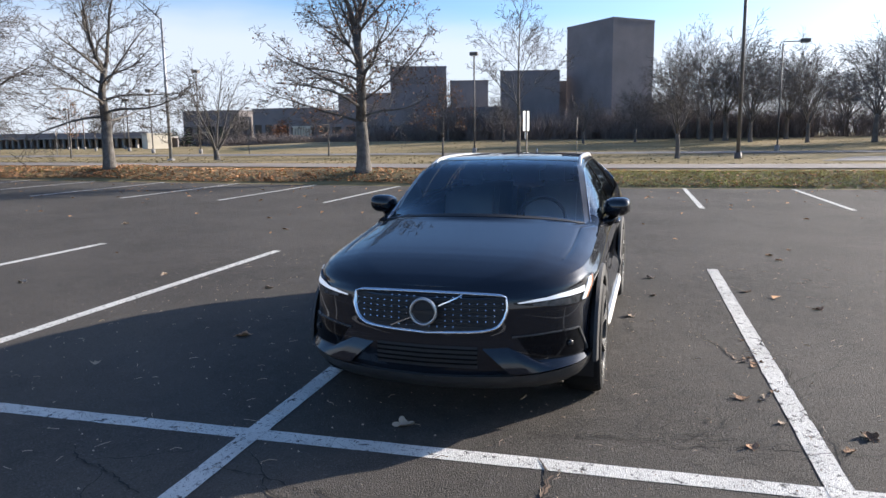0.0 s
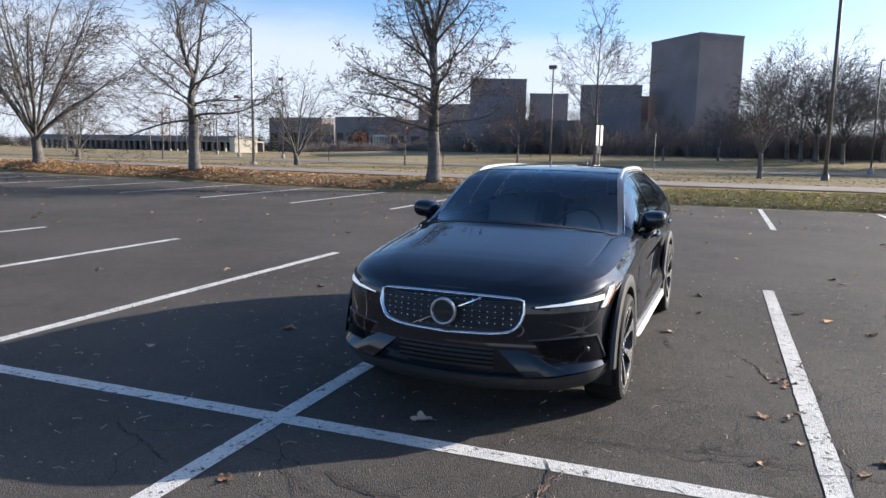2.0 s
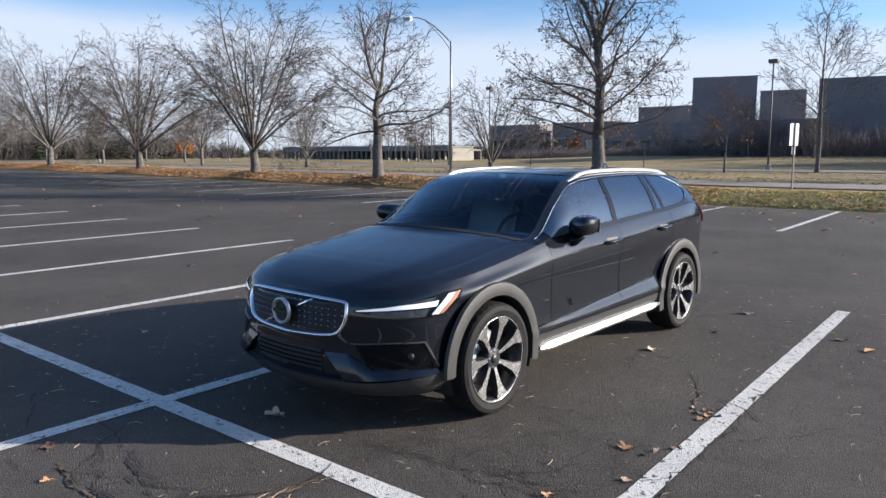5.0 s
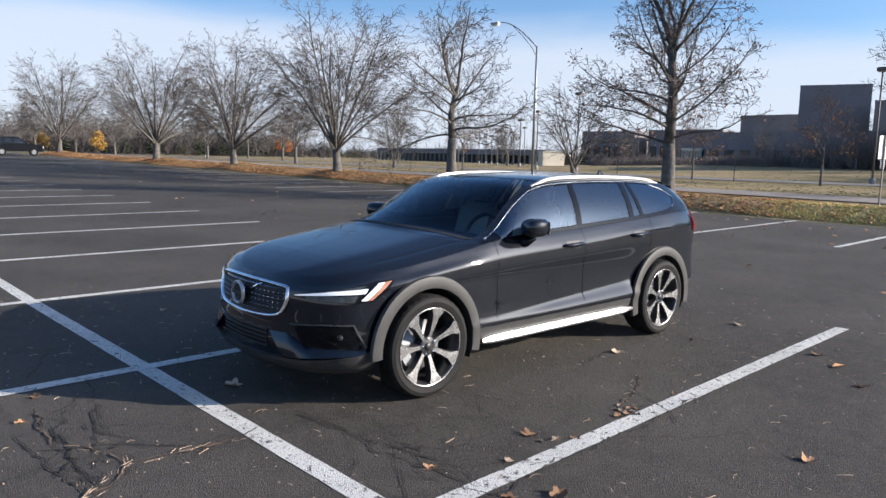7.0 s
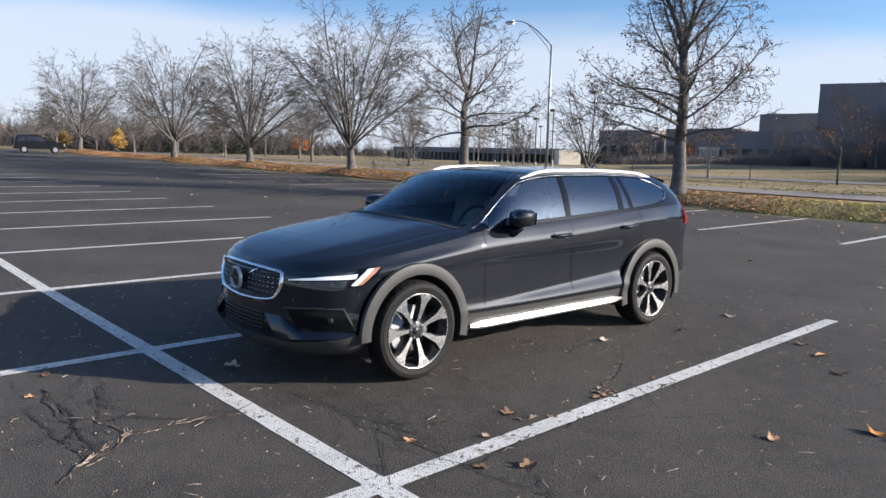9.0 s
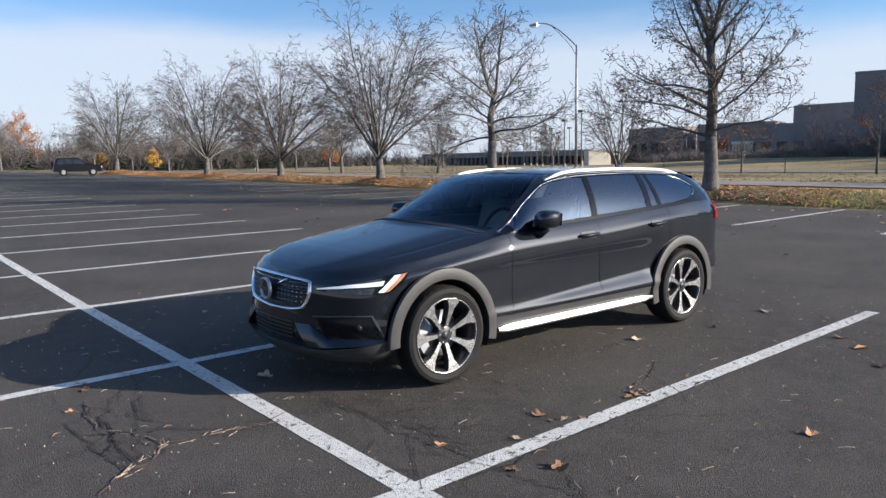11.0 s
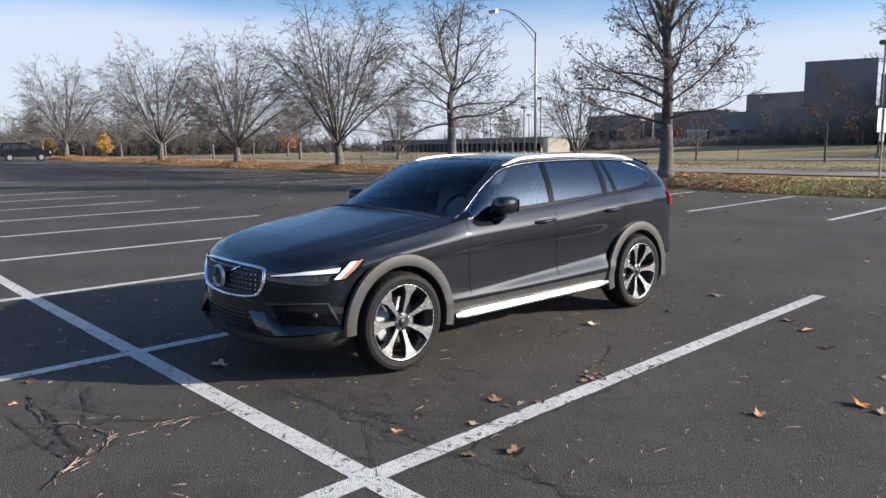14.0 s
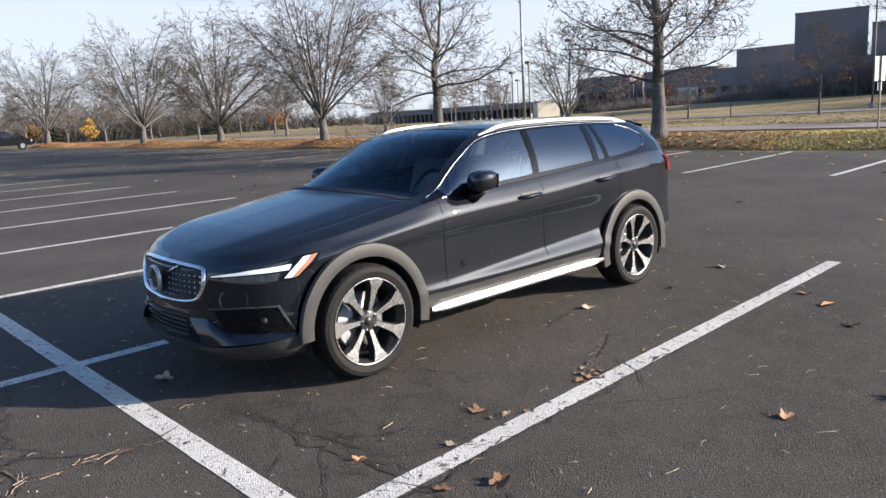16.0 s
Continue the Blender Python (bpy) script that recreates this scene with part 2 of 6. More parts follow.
M_DRYLEAF = surface("dry_leaves", (0.24, 0.105, 0.05), (0.13, 0.065, 0.04), scale=0.5, rough=0.8, per_island=0.55, spec=0.25)
M_RUST = surface("rust_leaves", (0.30, 0.11, 0.035), (0.38, 0.16, 0.05), scale=0.5, rough=0.85, per_island=0.35, spec=0.15)
M_BLADE = surface("grass_blades", (0.42, 0.40, 0.11), (0.58, 0.49, 0.22), scale=0.3, rough=0.85, per_island=0.4, spec=0.2)
# Brick of the far buildings, with distance haze mixed into its grey-brown.
M_BRICK = surface("hazed_dark_brick", (0.20, 0.182, 0.18), (0.255, 0.23, 0.226), scale=0.25, rough=0.9, bump=0.01, bump_scale=14, grain=0.2, spec=0.25)
M_GALV = surface("galvanised_steel", (0.30, 0.31, 0.32), (0.40, 0.41, 0.42), scale=4, rough=0.5, metal=0.7)
M_DARKPOLE = surface("bronze_pole_paint", (0.085, 0.076, 0.068), (0.13, 0.117, 0.105), scale=4, rough=0.6)
M_CONC = surface("cast_concrete", (0.24, 0.225, 0.205), (0.32, 0.30, 0.28), scale=0.8, rough=0.9, bump=0.004, bump_scale=30, grain=0.1)
M_SIGN = surface("white_sign_sheet", (0.80, 0.80, 0.78), (0.86, 0.86, 0.85), scale=2, rough=0.45)
M_DARKGLASS = surface("dark_window_glass", (0.02, 0.022, 0.026), (0.03, 0.033, 0.038), scale=1, rough=0.12, rough_var=0.05)


# ---- ground ----
TREE_ROW = [(-7.33, 20.7), (-17.97, 20.7), (-26.9, 20.7), (-38.5, 20.7), (-51.1, 20.7), (-76.2, 20.8)]


def lot_height(x):
    """The lot climbs gently to the west."""
    return 0.0092 * min(max(-x - 3.0, 0.0), 90.0)


def ground_height(x, y):
    """The lot, then the planted bank, then the slightly higher land behind it."""
    if y < 19.6:
        return lot_height(x) - 0.02
    h = lot_height(x) * max(0.0, 1 - (y - 19.6) / 30) + 0.42 * min(max((y - 19.6) / 1.7, 0), 1) ** 0.8
    if y > 21.3:
        h += -0.20 * min((y - 21.3) / 3.5, 1)
    for tx, ty in TREE_ROW:
        r2 = ((x - tx) / 2.3) ** 2 + ((y - ty) / 1.2) ** 2
        if r2 < 9:
            h += 0.15 * math.exp(-r2)
    if y < 26:
        h += 0.05 * noise.noise((x * 0.5, y * 0.5, 0)) * min(max((y - 19.6) / 0.6, 0), 1)
    if y > 62 and x > -70:
        h += 0.9 * min((y - 62) / 25, 1) * min(max((x + 70) / 30, 0), 1)
    return h


def grid_sheet(name, xs, ys, height, material, keep=None):
    nx = len(xs)
    v = [(x, y, height(x, y)) for y in ys for x in xs]
    f = []
    for j in range(len(ys) - 1):
        for i in range(nx - 1):
            if keep is None or keep(0.5 * (xs[i] + xs[i + 1]), 0.5 * (ys[j] + ys[j + 1])):
                f.append((j * nx + i, j * nx + i + 1, (j + 1) * nx + i + 1, (j + 1) * nx + i))
    return new(name, mesh_of(name, v, f, material, smooth=True))


def steps(*spans):
    out = []
    for a, b, n in spans:
        out += [a + (b - a) * k / n for k in range(n)]
    return out + [spans[-1][1]]


ground_x = steps((-2500, -300, 8), (-300, -100, 20), (-100, 30, 130), (30, 120, 30), (120, 2500, 8))
ground_y = steps((-2500, -200, 6), (-200, 19.0, 6), (19.0, 27.0, 24), (27.0, 100, 30), (100, 400, 10), (400, 2800, 6))
ground = tagged(grid_sheet("ground", ground_x, ground_y, ground_height, M_FARGRASS), "dry autumn lawn with tan and green turf", "ground", kind="structure")

lot_x = (-140, -93, -3, 70)
lot = mesh_of("parking_lot", [(x, y, lot_height(x)) for y in (-60, 19.85) for x in lot_x], [(k, k + 1, k + 5, k + 4) for k in range(3)], M_ASPHALT)
tagged(new("parking_lot", lot), "dark worn asphalt parking lot with cracks", "pavement", kind="structure")

M_FARROAD = surface("weathered_drive", (0.13, 0.12, 0.112), (0.20, 0.185, 0.17), scale=0.25, rough=0.9, bump=0.003, bump_scale=30, grain=0.2)


def over_ground(x, y):
    return ground_height(x, y) + 0.045


road_x = steps((-400, -100, 6), (-100, 30, 65), (30, 300, 6))
tagged(grid_sheet("road", road_x, steps((27.4, 31.8, 4)), over_ground, M_ROAD), "pale concrete drive behind the planted bank", "road", kind="structure")
tagged(grid_sheet("road", road_x, steps((51.0, 57.0, 4)), over_ground, M_FARROAD), "pale far concrete drive across the lawn", "road", kind="structure")
rv3 = [(11, 36, 0.25), (60, 34, 0.25), (90, 50.3, 0.25), (20, 46, 0.25), (14, 42, 0.25)]
tagged(new("road", mesh_of("road", rv3, [(0, 1, 2, 3, 4)], M_FARROAD)), "pale concrete side drive joining the road", "road", kind="structure")


def strip(name, x0, y0, x1, y1, width, label, lift=0.004):
    """A painted line on the lot, with slightly ragged edges."""
    a, b = Vector((x0, y0, 0)), Vector((x1, y1, 0))
    d = (b - a).normalized()
    n = Vector((-d.y, d.x, 0))
    count = max(2, int((b - a).length / 0.12))
    v, f = [], []
    for k in range(count + 1):
        p = a.lerp(b, k / count)
        for s in (-1, 1):
            q = p + n * s * (width / 2 + 0.006 * noise.noise((p.x * 6, p.y * 6, s * 5.0)))
            v.append((q.x, q.y, lot_height(q.x) + lift))
        if k:
            i = 2 * k
            f.append((i - 2, i - 1, i + 1, i))
    return tagged(new(name, mesh_of(name, v, f, M_PAINT)), label, "road marking", kind="structure")


STALL = 3.05
strip("row_line", -64, 0, 34, 0, 0.13, "worn white line along the row of bays", 0.003)
for k in range(-21, 12):
    reach = 5.76 if k == 1 else 6.1
    strip("bay_line", STALL * k - (0.03 if k == 1 else 0), -5.75, STALL * k - (0.05 if k == 1 else 0), reach, 0.125, "worn white parking bay line", 0.005)
for k in range(-30, 10):
    strip("bay_line", 0.5 + 3.03 * k, 13.35, 0.5 + 3.03 * k, 19.5, 0.12, "worn white parking bay line", 0.005)

# ---- trees ----


class Grower:
    """Grows one bare tree: thick wood into one mesh, fine twigs (and leaves) into another."""

    def __init__(self, seed, levels=5, twig=0.006, leaves=0):
        self.r = random.Random(seed)
        self.wood_v, self.wood_f, self.fine_v, self.fine_f = [], [], [], []
        self.leaf_v, self.leaf_f = [], []
        self.levels, self.twig, self.leaves = levels, twig, leaves

    def turned(self, d, angle, azimuth):
        a = d.cross(Vector((0.2, 0.5, 0.8)))
        if a.length < 0.1:
            a = d.cross(Vector((1, 0, 0)))
        a.normalize()
        b = d.cross(a)
        side = math.cos(azimuth) * a + math.sin(azimuth) * b
        return (math.cos(angle) * d + math.sin(angle) * side).normalized()

    def branch(self, p, d, length, radius, level, up=0.03, crook=0.14, kids=1.0, spread=(0.5, 0.95), start=0.25, out=0.0):
        """A limb that bends steadily one way, then another, with side branches leaning outwards."""
        r = self.r
        n = 2 if level > 3 else max(3, min(10, int(length / (0.45 if level < 2 else 0.25 if level < 4 else 0.16)) + 1))
        pts, rad = [p.copy()], [radius]
        end = max(self.twig * 0.75, radius * (0.25 if level < 2 else 0.3))
        q = d.copy()
        soft = (1.0, 1.0, 0.9, 0.6, 0.45, 0.4)[level]
        bend = Vector((r.gauss(0, 1), r.gauss(0, 1), r.gauss(0, 0.8))) * crook * 0.8 * soft
        for i in range(n):
            if i == n // 2:
                bend = -0.8 * bend + Vector((r.gauss(0, 1), r.gauss(0, 1), r.gauss(0, 0.8))) * crook * 0.6
            wob = Vector((r.uniform(-1, 1), r.uniform(-1, 1), r.uniform(-0.8, 0.8)))
            q = (q + crook * 0.5 * soft * wob + bend * (2.2 / n) + Vector((0, 0, up * 4 / n))).normalized()
            pts.append(pts[-1] + q * (length / n))
            rad.append(radius + (end - radius) * ((i + 1) / n) ** 0.8)
        if level <= 2:
            tube_into(self.wood_v, self.wood_f, pts, rad, 9 if level == 0 else 6 if level == 1 else 4)
        else:
            tube_into(self.fine_v, self.fine_f, pts, rad, 3, cap=False)
        if level >= self.levels:
            for _ in range(self.leaves):
                if r.random() < 0.33:
                    self.leaf(pts[-1 - r.randrange(2)] + Vector((r.gauss(0, 0.05), r.gauss(0, 0.05), r.gauss(-0.03, 0.04))))
            return
        per = {0: 1.0, 1: 2.3, 2: 3.5, 3: 4.2, 4: 3.6}[level] * kids
        count = max(2, int(length * per + r.random()))
        az = r.uniform(0, 6.28)
        for k in range(count):
            f = start + (1 - start) * (k + r.random()) / count
            i = min(int(f * n), n - 1)
            s = f * n - i
            at = pts[i].lerp(pts[i + 1], s)
            here = (pts[i + 1] - pts[i]).normalized()
            az += 2.4 + r.uniform(-0.5, 0.5)
            share = r.uniform(0.30, 0.52) * (1.2 - 0.62 * f) * (1.0 if level < 3 else 1.35)
            way = self.turned(here, r.uniform(*spread), az)
            if out:
                side = Vector((at.x, at.y, 0))
                if side.length > 0.2:
                    way = (way + side.normalized() * out * min(1, side.length)).normalized()
            self.branch(at, way, max(0.18, length * share), max(self.twig, (rad[i] * (1 - s) + rad[i + 1] * s) * r.uniform(0.34, 0.55)), level + 1, up * 0.9, crook * 1.05, kids, spread, 0.15, out * 0.8)

    def leaf(self, c):
        r = self.r
        a = Vector((r.uniform(-1, 1), r.uniform(-1, 1), r.uniform(-1, 1))).normalized()
        b = a.cross(Vector((r.uniform(-1, 1), r.uniform(-1, 1), r.uniform(-1, 1)))).normalized()
        w = r.uniform(0.035, 0.06)
        k = len(self.leaf_v)
        self.leaf_v += [c - a * w, c + b * w * 0.6 + a * w * 0.1, c + a * w * 1.1, c - b * w * 0.6 + a * w * 0.1]
        self.leaf_f.append((k, k + 1, k + 2, k + 3))

    def trunk(self, height, radius, lean=(0, 0), bits=8):
        """The trunk from a flared foot up to the given height; returns its top and direction."""
        pts, rad = [], []
        for i in range(bits + 1):
            f = i / bits
            pts.append(Vector((lean[0] * f + 0.03 * math.sin(3 * f + radius * 40), lean[1] * f + 0.03 * math.cos(2.3 * f), -0.15 + (height + 0.15) * f)))
            rad.append(radius * (1 + 0.55 * math.exp(-f * height / 0.22)) * (1 - 0.22 * f))
        tube_into(self.wood_v, self.wood_f, pts, rad, 12)
        return pts, rad


def vase_tree(seed, height, width, trunk_h, radius, limbs=9, levels=5, kids=1.0, twig=0.006, low=18, crook=0.095):
    """A short trunk that forks into many long limbs, which fan out to a wide dome."""
    g = Grower(seed, levels, twig)
    pts, rad = g.trunk(trunk_h, radius)
    tall = height - trunk_h
    for k in range(limbs):
        az = 2.4 * k + g.r.uniform(-0.35, 0.35)
        out = 1 - (k + 0.4 * g.r.random()) / limbs
        el = radians(84 - (84 - low) * out**0.9)
        a, c = math.cos(el) / (width * 0.5), math.sin(el) / tall
        ln = 0.93 / math.hypot(a, c) * g.r.uniform(0.84, 1.04)
        steep = min(el + 0.42 * out, radians(86))
        d = Vector((math.cos(az) * math.cos(steep), math.sin(az) * math.cos(steep), math.sin(steep)))
        foot = pts[-1] - Vector((0, 0, g.r.uniform(0.0, 0.15) + 0.22 * out))
        g.branch(foot, d, ln, radius * g.r.uniform(0.34, 0.46), 1, -0.075 * out, crook, kids, (0.4, 0.95), 0.2, 0.3)
    return g


def forked_tree(seed, height, width, first, radius, kids, twig, crook, share, leaders, limbs, leaves=0, rise=-2):
    """A stem that parts into leaders (azimuth, climb) part way up, with long crooked limbs that sag from the stem."""
    g = Grower(seed, 5, twig, leaves)
    pts, rad = g.trunk(first, radius)
    fork = first + (height - first) * share
    stem = [pts[-1], pts[-1].lerp(Vector((0.12, 0.05, fork)), 0.5) + Vector((-0.1, 0.06, 0)), Vector((0.12, 0.05, fork))]
    tube_into(g.wood_v, g.wood_f, stem, [rad[-1], rad[-1] * 0.82, rad[-1] * 0.66], 9)
    r = g.r
    for k, (az, climb) in enumerate(leaders):
        e = radians(climb)
        d = Vector((math.cos(az) * math.cos(e), math.sin(az) * math.cos(e), math.sin(e)))
        g.branch(stem[-1] - Vector((0, 0, 0.1 * k)), d, (height - fork) * (1.05 - 0.07 * k), rad[-1] * (0.5 - 0.05 * k), 1, 0.012, crook, kids, (0.45, 0.95), 0.15, 0.1)
    for k in range(limbs):
        f = k / limbs
        at = stem[0].lerp(stem[1], 2 * f) if f < 0.5 else stem[1].lerp(stem[2], 2 * f - 1)
        az = 2.4 * k + r.uniform(-0.3, 0.3)
        e = radians(rise + 44 * f + r.uniform(-6, 8))
        d = Vector((math.cos(az) * math.cos(e), math.sin(az) * math.cos(e), math.sin(e)))
        g.branch(at, d, width * 0.5 * r.uniform(0.75, 1.0) * (1 - 0.2 * f), rad[-1] * r.uniform(0.24, 0.36), 1, -0.012 + 0.02 * f, crook * 1.1, kids, (0.45, 1.0), 0.12, 0.1)
    return g


def leader_tree(seed, height, width, first, radius, limbs=14, levels=5, kids=1.0, twig=0.006, leaves=0, flat=1.25, crook=0.16, up=0.03, thin=1.0):
    """A tree with one stem to the top and spreading limbs on it."""
    g = Grower(seed, levels, twig, leaves)
    pts, rad = g.trunk(first, radius)
    n = 10
    stem, srad = [pts[-1]], [rad[-1]]
    q = Vector((0, 0, 1))
    for i in range(n):
        q = (q + Vector((g.r.uniform(-1, 1), g.r.uniform(-1, 1), 0)) * crook * 0.6 + Vector((0, 0, 0.12))).normalized()
        stem.append(stem[-1] + q * ((height - first) * 0.92 / n))
        srad.append(rad[-1] * (1 - 0.88 * ((i + 1) / n) ** 0.85))
    tube_into(g.wood_v, g.wood_f, stem, srad, 9)
    az = g.r.uniform(0, 6)
    for k in range(limbs):
        f = (k + g.r.random() * 0.8) / limbs
        i = min(int(f * n), n - 1)
        at = stem[i].lerp(stem[i + 1], f * n - i)
        az += 2.4 + g.r.uniform(-0.4, 0.4)
        tilt = flat * (1 - 0.5 * f) * g.r.uniform(0.85, 1.1)
        d = Vector((math.cos(az) * math.sin(tilt), math.sin(az) * math.sin(tilt), math.cos(tilt)))
        ln = width * 0.5 * (0.70 + 0.42 * math.sin(math.pi * min(f + 0.3, 1.0))) * g.r.uniform(0.8, 1.08)
        g.branch(at, d, ln, max(0.02, srad[i] * g.r.uniform(0.32, 0.46) * thin), 1, up, crook, kids, (0.45, 0.95), 0.2, 0.12)
    return g


# Bark and twigs of far trees, paled in the colour for distance haze.
M_FARBARK = surface("hazed_far_bark", (0.11, 0.099, 0.09), (0.17, 0.154, 0.14), scale=1.5, rough=0.95, spec=0.15)


def plant(g, name="tree", bark=None, leaves=None):
    """The grown tree as a thing with its trunk and crown."""
    top = new(name)
    meshpart("trunk", g.wood_v, g.wood_f, bark or M_BARK, top, smooth=True)
    meshpart("crown", g.fine_v, g.fine_f, bark or M_TWIG, top)
    if g.leaf_v:
        meshpart("foliage", g.leaf_v, g.leaf_f, leaves or M_DRYLEAF, top, "sparse brown dried leaves")
    return top


def put_tree(ob, x, y, turn=0.0, size=1.0, label="", group="", z=None):
    ob.matrix_world = pose(x, y, ground_height(x, y) - 0.03 if z is None else z, 0, 0, turn) @ Matrix.Scale(size, 4)
    return tagged(ob, label, "tree", group)


def again(ob, x, y, turn, size, label="", group="", tall=1.0):
    c = copy_thing(ob, pose(x, y, ground_height(x, y) - 0.03, 0, 0, turn))
    c.scale = (size, size, size * tall)
    return tagged(c, label, "tree", group)


ROW = "trees along the planted bank"
oak = put_tree(plant(forked_tree(18, 9.5, 7.6, 1.75, 0.25, 1.25, 0.0072, 0.31, 0.42, ((0.6, 72), (2.7, 62), (4.6, 60), (3.6, 76)), 19, 1, 15)), *TREE_ROW[0], 200, 1, "bare spreading tree with sparse brown leaves on the bank", ROW)
crooked = put_tree(plant(forked_tree(24, 7.4, 8.0, 1.75, 0.22, 1.2, 0.0074, 0.33, 0.34, ((2.0, 60), (5.0, 62), (3.5, 54)), 13)), *TREE_ROW[1], 75, 1.06, "bare crooked tree with pale bark on the bank", ROW)
vase_a = put_tree(plant(vase_tree(31, 7.6, 11.0, 1.15, 0.19, 13, 5, 1.05, 0.0068, 10, 0.12)), *TREE_ROW[2], 0, 1.2, "bare vase-shaped tree with a short forked trunk", ROW)
vase_b = put_tree(plant(vase_tree(47, 7.6, 11.4, 1.1, 0.21, 13, 5, 1.05, 0.007, 10, 0.12)), *TREE_ROW[3], 40, 1.08, "bare vase-shaped tree with a short forked trunk", ROW)
again(vase_a, *TREE_ROW[4], 130, 1.22, "bare vase-shaped tree with a short forked trunk", ROW)
again(vase_b, *TREE_ROW[5], 205, 1.28, "bare vase-shaped tree with a short forked trunk", ROW)

slim = put_tree(plant(vase_tree(52, 7.6, 8.8, 0.8, 0.2, 7, 4, 0.95, 0.009, 28, 0.13)), -25.2, 39.7, 10, 1, "small bare multi-stemmed tree on the far lawn")
young = put_tree(plant(leader_tree(61, 5.2, 4.6, 1.4, 0.085, 14, 4, 1.5, 0.008, 3, 1.0, 0.14), "tree", None, M_RUST), -11.56, 47.9, 0, 1, "young thin tree with a few brown leaves")
tall = put_tree(plant(leader_tree(73, 11.2, 8.0, 3.0, 0.15, 16, 4, 1.1, 0.011, 0, 0.95, 0.12)), -6.5, 51.1, 30, 1, "tall thin bare tree on the far lawn")
again(slim, -51.5, 45.2, 140, 1.0, "small bare multi-stemmed tree on the far lawn")
far_tree = put_tree(plant(vase_tree(85, 11.0, 10.0, 2.4, 0.24, 9, 4, 0.9, 0.013, 30, 0.13), "tree", M_FARBARK), 22.1, 62.0, 0, 1, "large bare tree at the wood's edge", "far bare trees")
far_slim = put_tree(plant(leader_tree(97, 11.5, 9.5, 2.5, 0.2, 22, 4, 0.85, 0.013, 0, 1.0, 0.2), "tree", M_FARBARK), 9, 84.0, 0, 1, "large bare tree at the wood's edge", "far bare trees")
again(far_tree, 4.44, 41.0, 200, 0.56, "bare tree with a straight dark trunk", tall=1.1)
tree_rng = random.Random(5)
for x, y, s in [(11.43, 80, 1.2), (14.94, 88, 1.15), (17.85, 82, 1.0), (21.4, 90, 1.1), (6.09, 90, 0.9), (27.6, 66, 1.25), (33.0, 70, 1.3), (26.3, 92, 0.9), (30.4, 110, 1.0), (38.2, 100, 1.1), (44.9, 75, 1.2), (51.9, 90, 1.2), (2.06, 78, 0.62), (-3.37, 76, 0.55), (-13.17, 82, 0.6), (-21.0, 86, 0.55)]:
    again(far_tree if tree_rng.random() < 0.8 else far_slim, x, y, tree_rng.uniform(0, 360), s, "large bare tree at the wood's edge", "far bare trees")
for x, y, s in [(-61.8, 40, 0.75), (-93.2, 45, 0.8), (-110.0, 38, 0.75), (-101.0, 62, 0.9), (-127.5, 70, 1.0), (-147.3, 60, 1.0), (-116.0, 26, 0.7), (-137.6, 34, 0.9), (-162.2, 48, 1.0), (-181.7, 70, 1.1), (-90.0, 78, 0.7), (-70.3, 84, 0.7), (-54.5, 92, 0.6), (-186.9, 30, 1.1), (-157.4, 22, 1.0)]:
    again(far_tree if tree_rng.random() < 0.8 else far_slim, x, y, tree_rng.uniform(0, 360), s, "distant bare tree beyond the lot", "far bare trees")
again(young, -44.4, 48.0, 80, 0.95, "young thin tree with a few brown leaves")
again(young, -21.8, 50.5, 160, 0.9, "young thin tree with a few brown leaves")
for x, y, sz in [(-29.8, 100, 0.5), (-38.6, 104, 0.55), (24.2, 74, 1.1), (37.1, 84, 1.3), (29.2, 78, 1.1), (40.9, 66, 1.2), (18.29, 74, 0.8), (13.38, 76, 0.85), (9.95, 79, 0.95), (6.53, 82, 0.9)]:
    again(far_tree if tree_rng.random() < 0.7 else far_slim, x, y, tree_rng.uniform(0, 360), sz, "large bare tree at the wood's edge", "far bare trees")

# ---- buildings and the distance ----
M_THICKET = surface("bare_brush", (0.15, 0.128, 0.118), (0.23, 0.195, 0.178), scale=0.4, rough=0.95, per_island=0.3, spec=0.1)
M_BELT = surface("far_belt_brush", (0.072, 0.066, 0.064), (0.115, 0.103, 0.098), scale=0.4, rough=0.95, per_island=0.3, spec=0.1)
M_PINE = surface("far_conifers", (0.022, 0.035, 0.018), (0.045, 0.06, 0.03), scale=0.5, rough=0.95, per_island=0.3, spec=0.1)
M_GOLD = surface("golden_leaves", (0.42, 0.24, 0.05), (0.50, 0.31, 0.08), scale=0.5, rough=0.85, per_island=0.35, spec=0.15)
M_CREAM = surface("cream_panel", (0.62, 0.56, 0.44), (0.70, 0.64, 0.52), scale=0.5, rough=0.8)


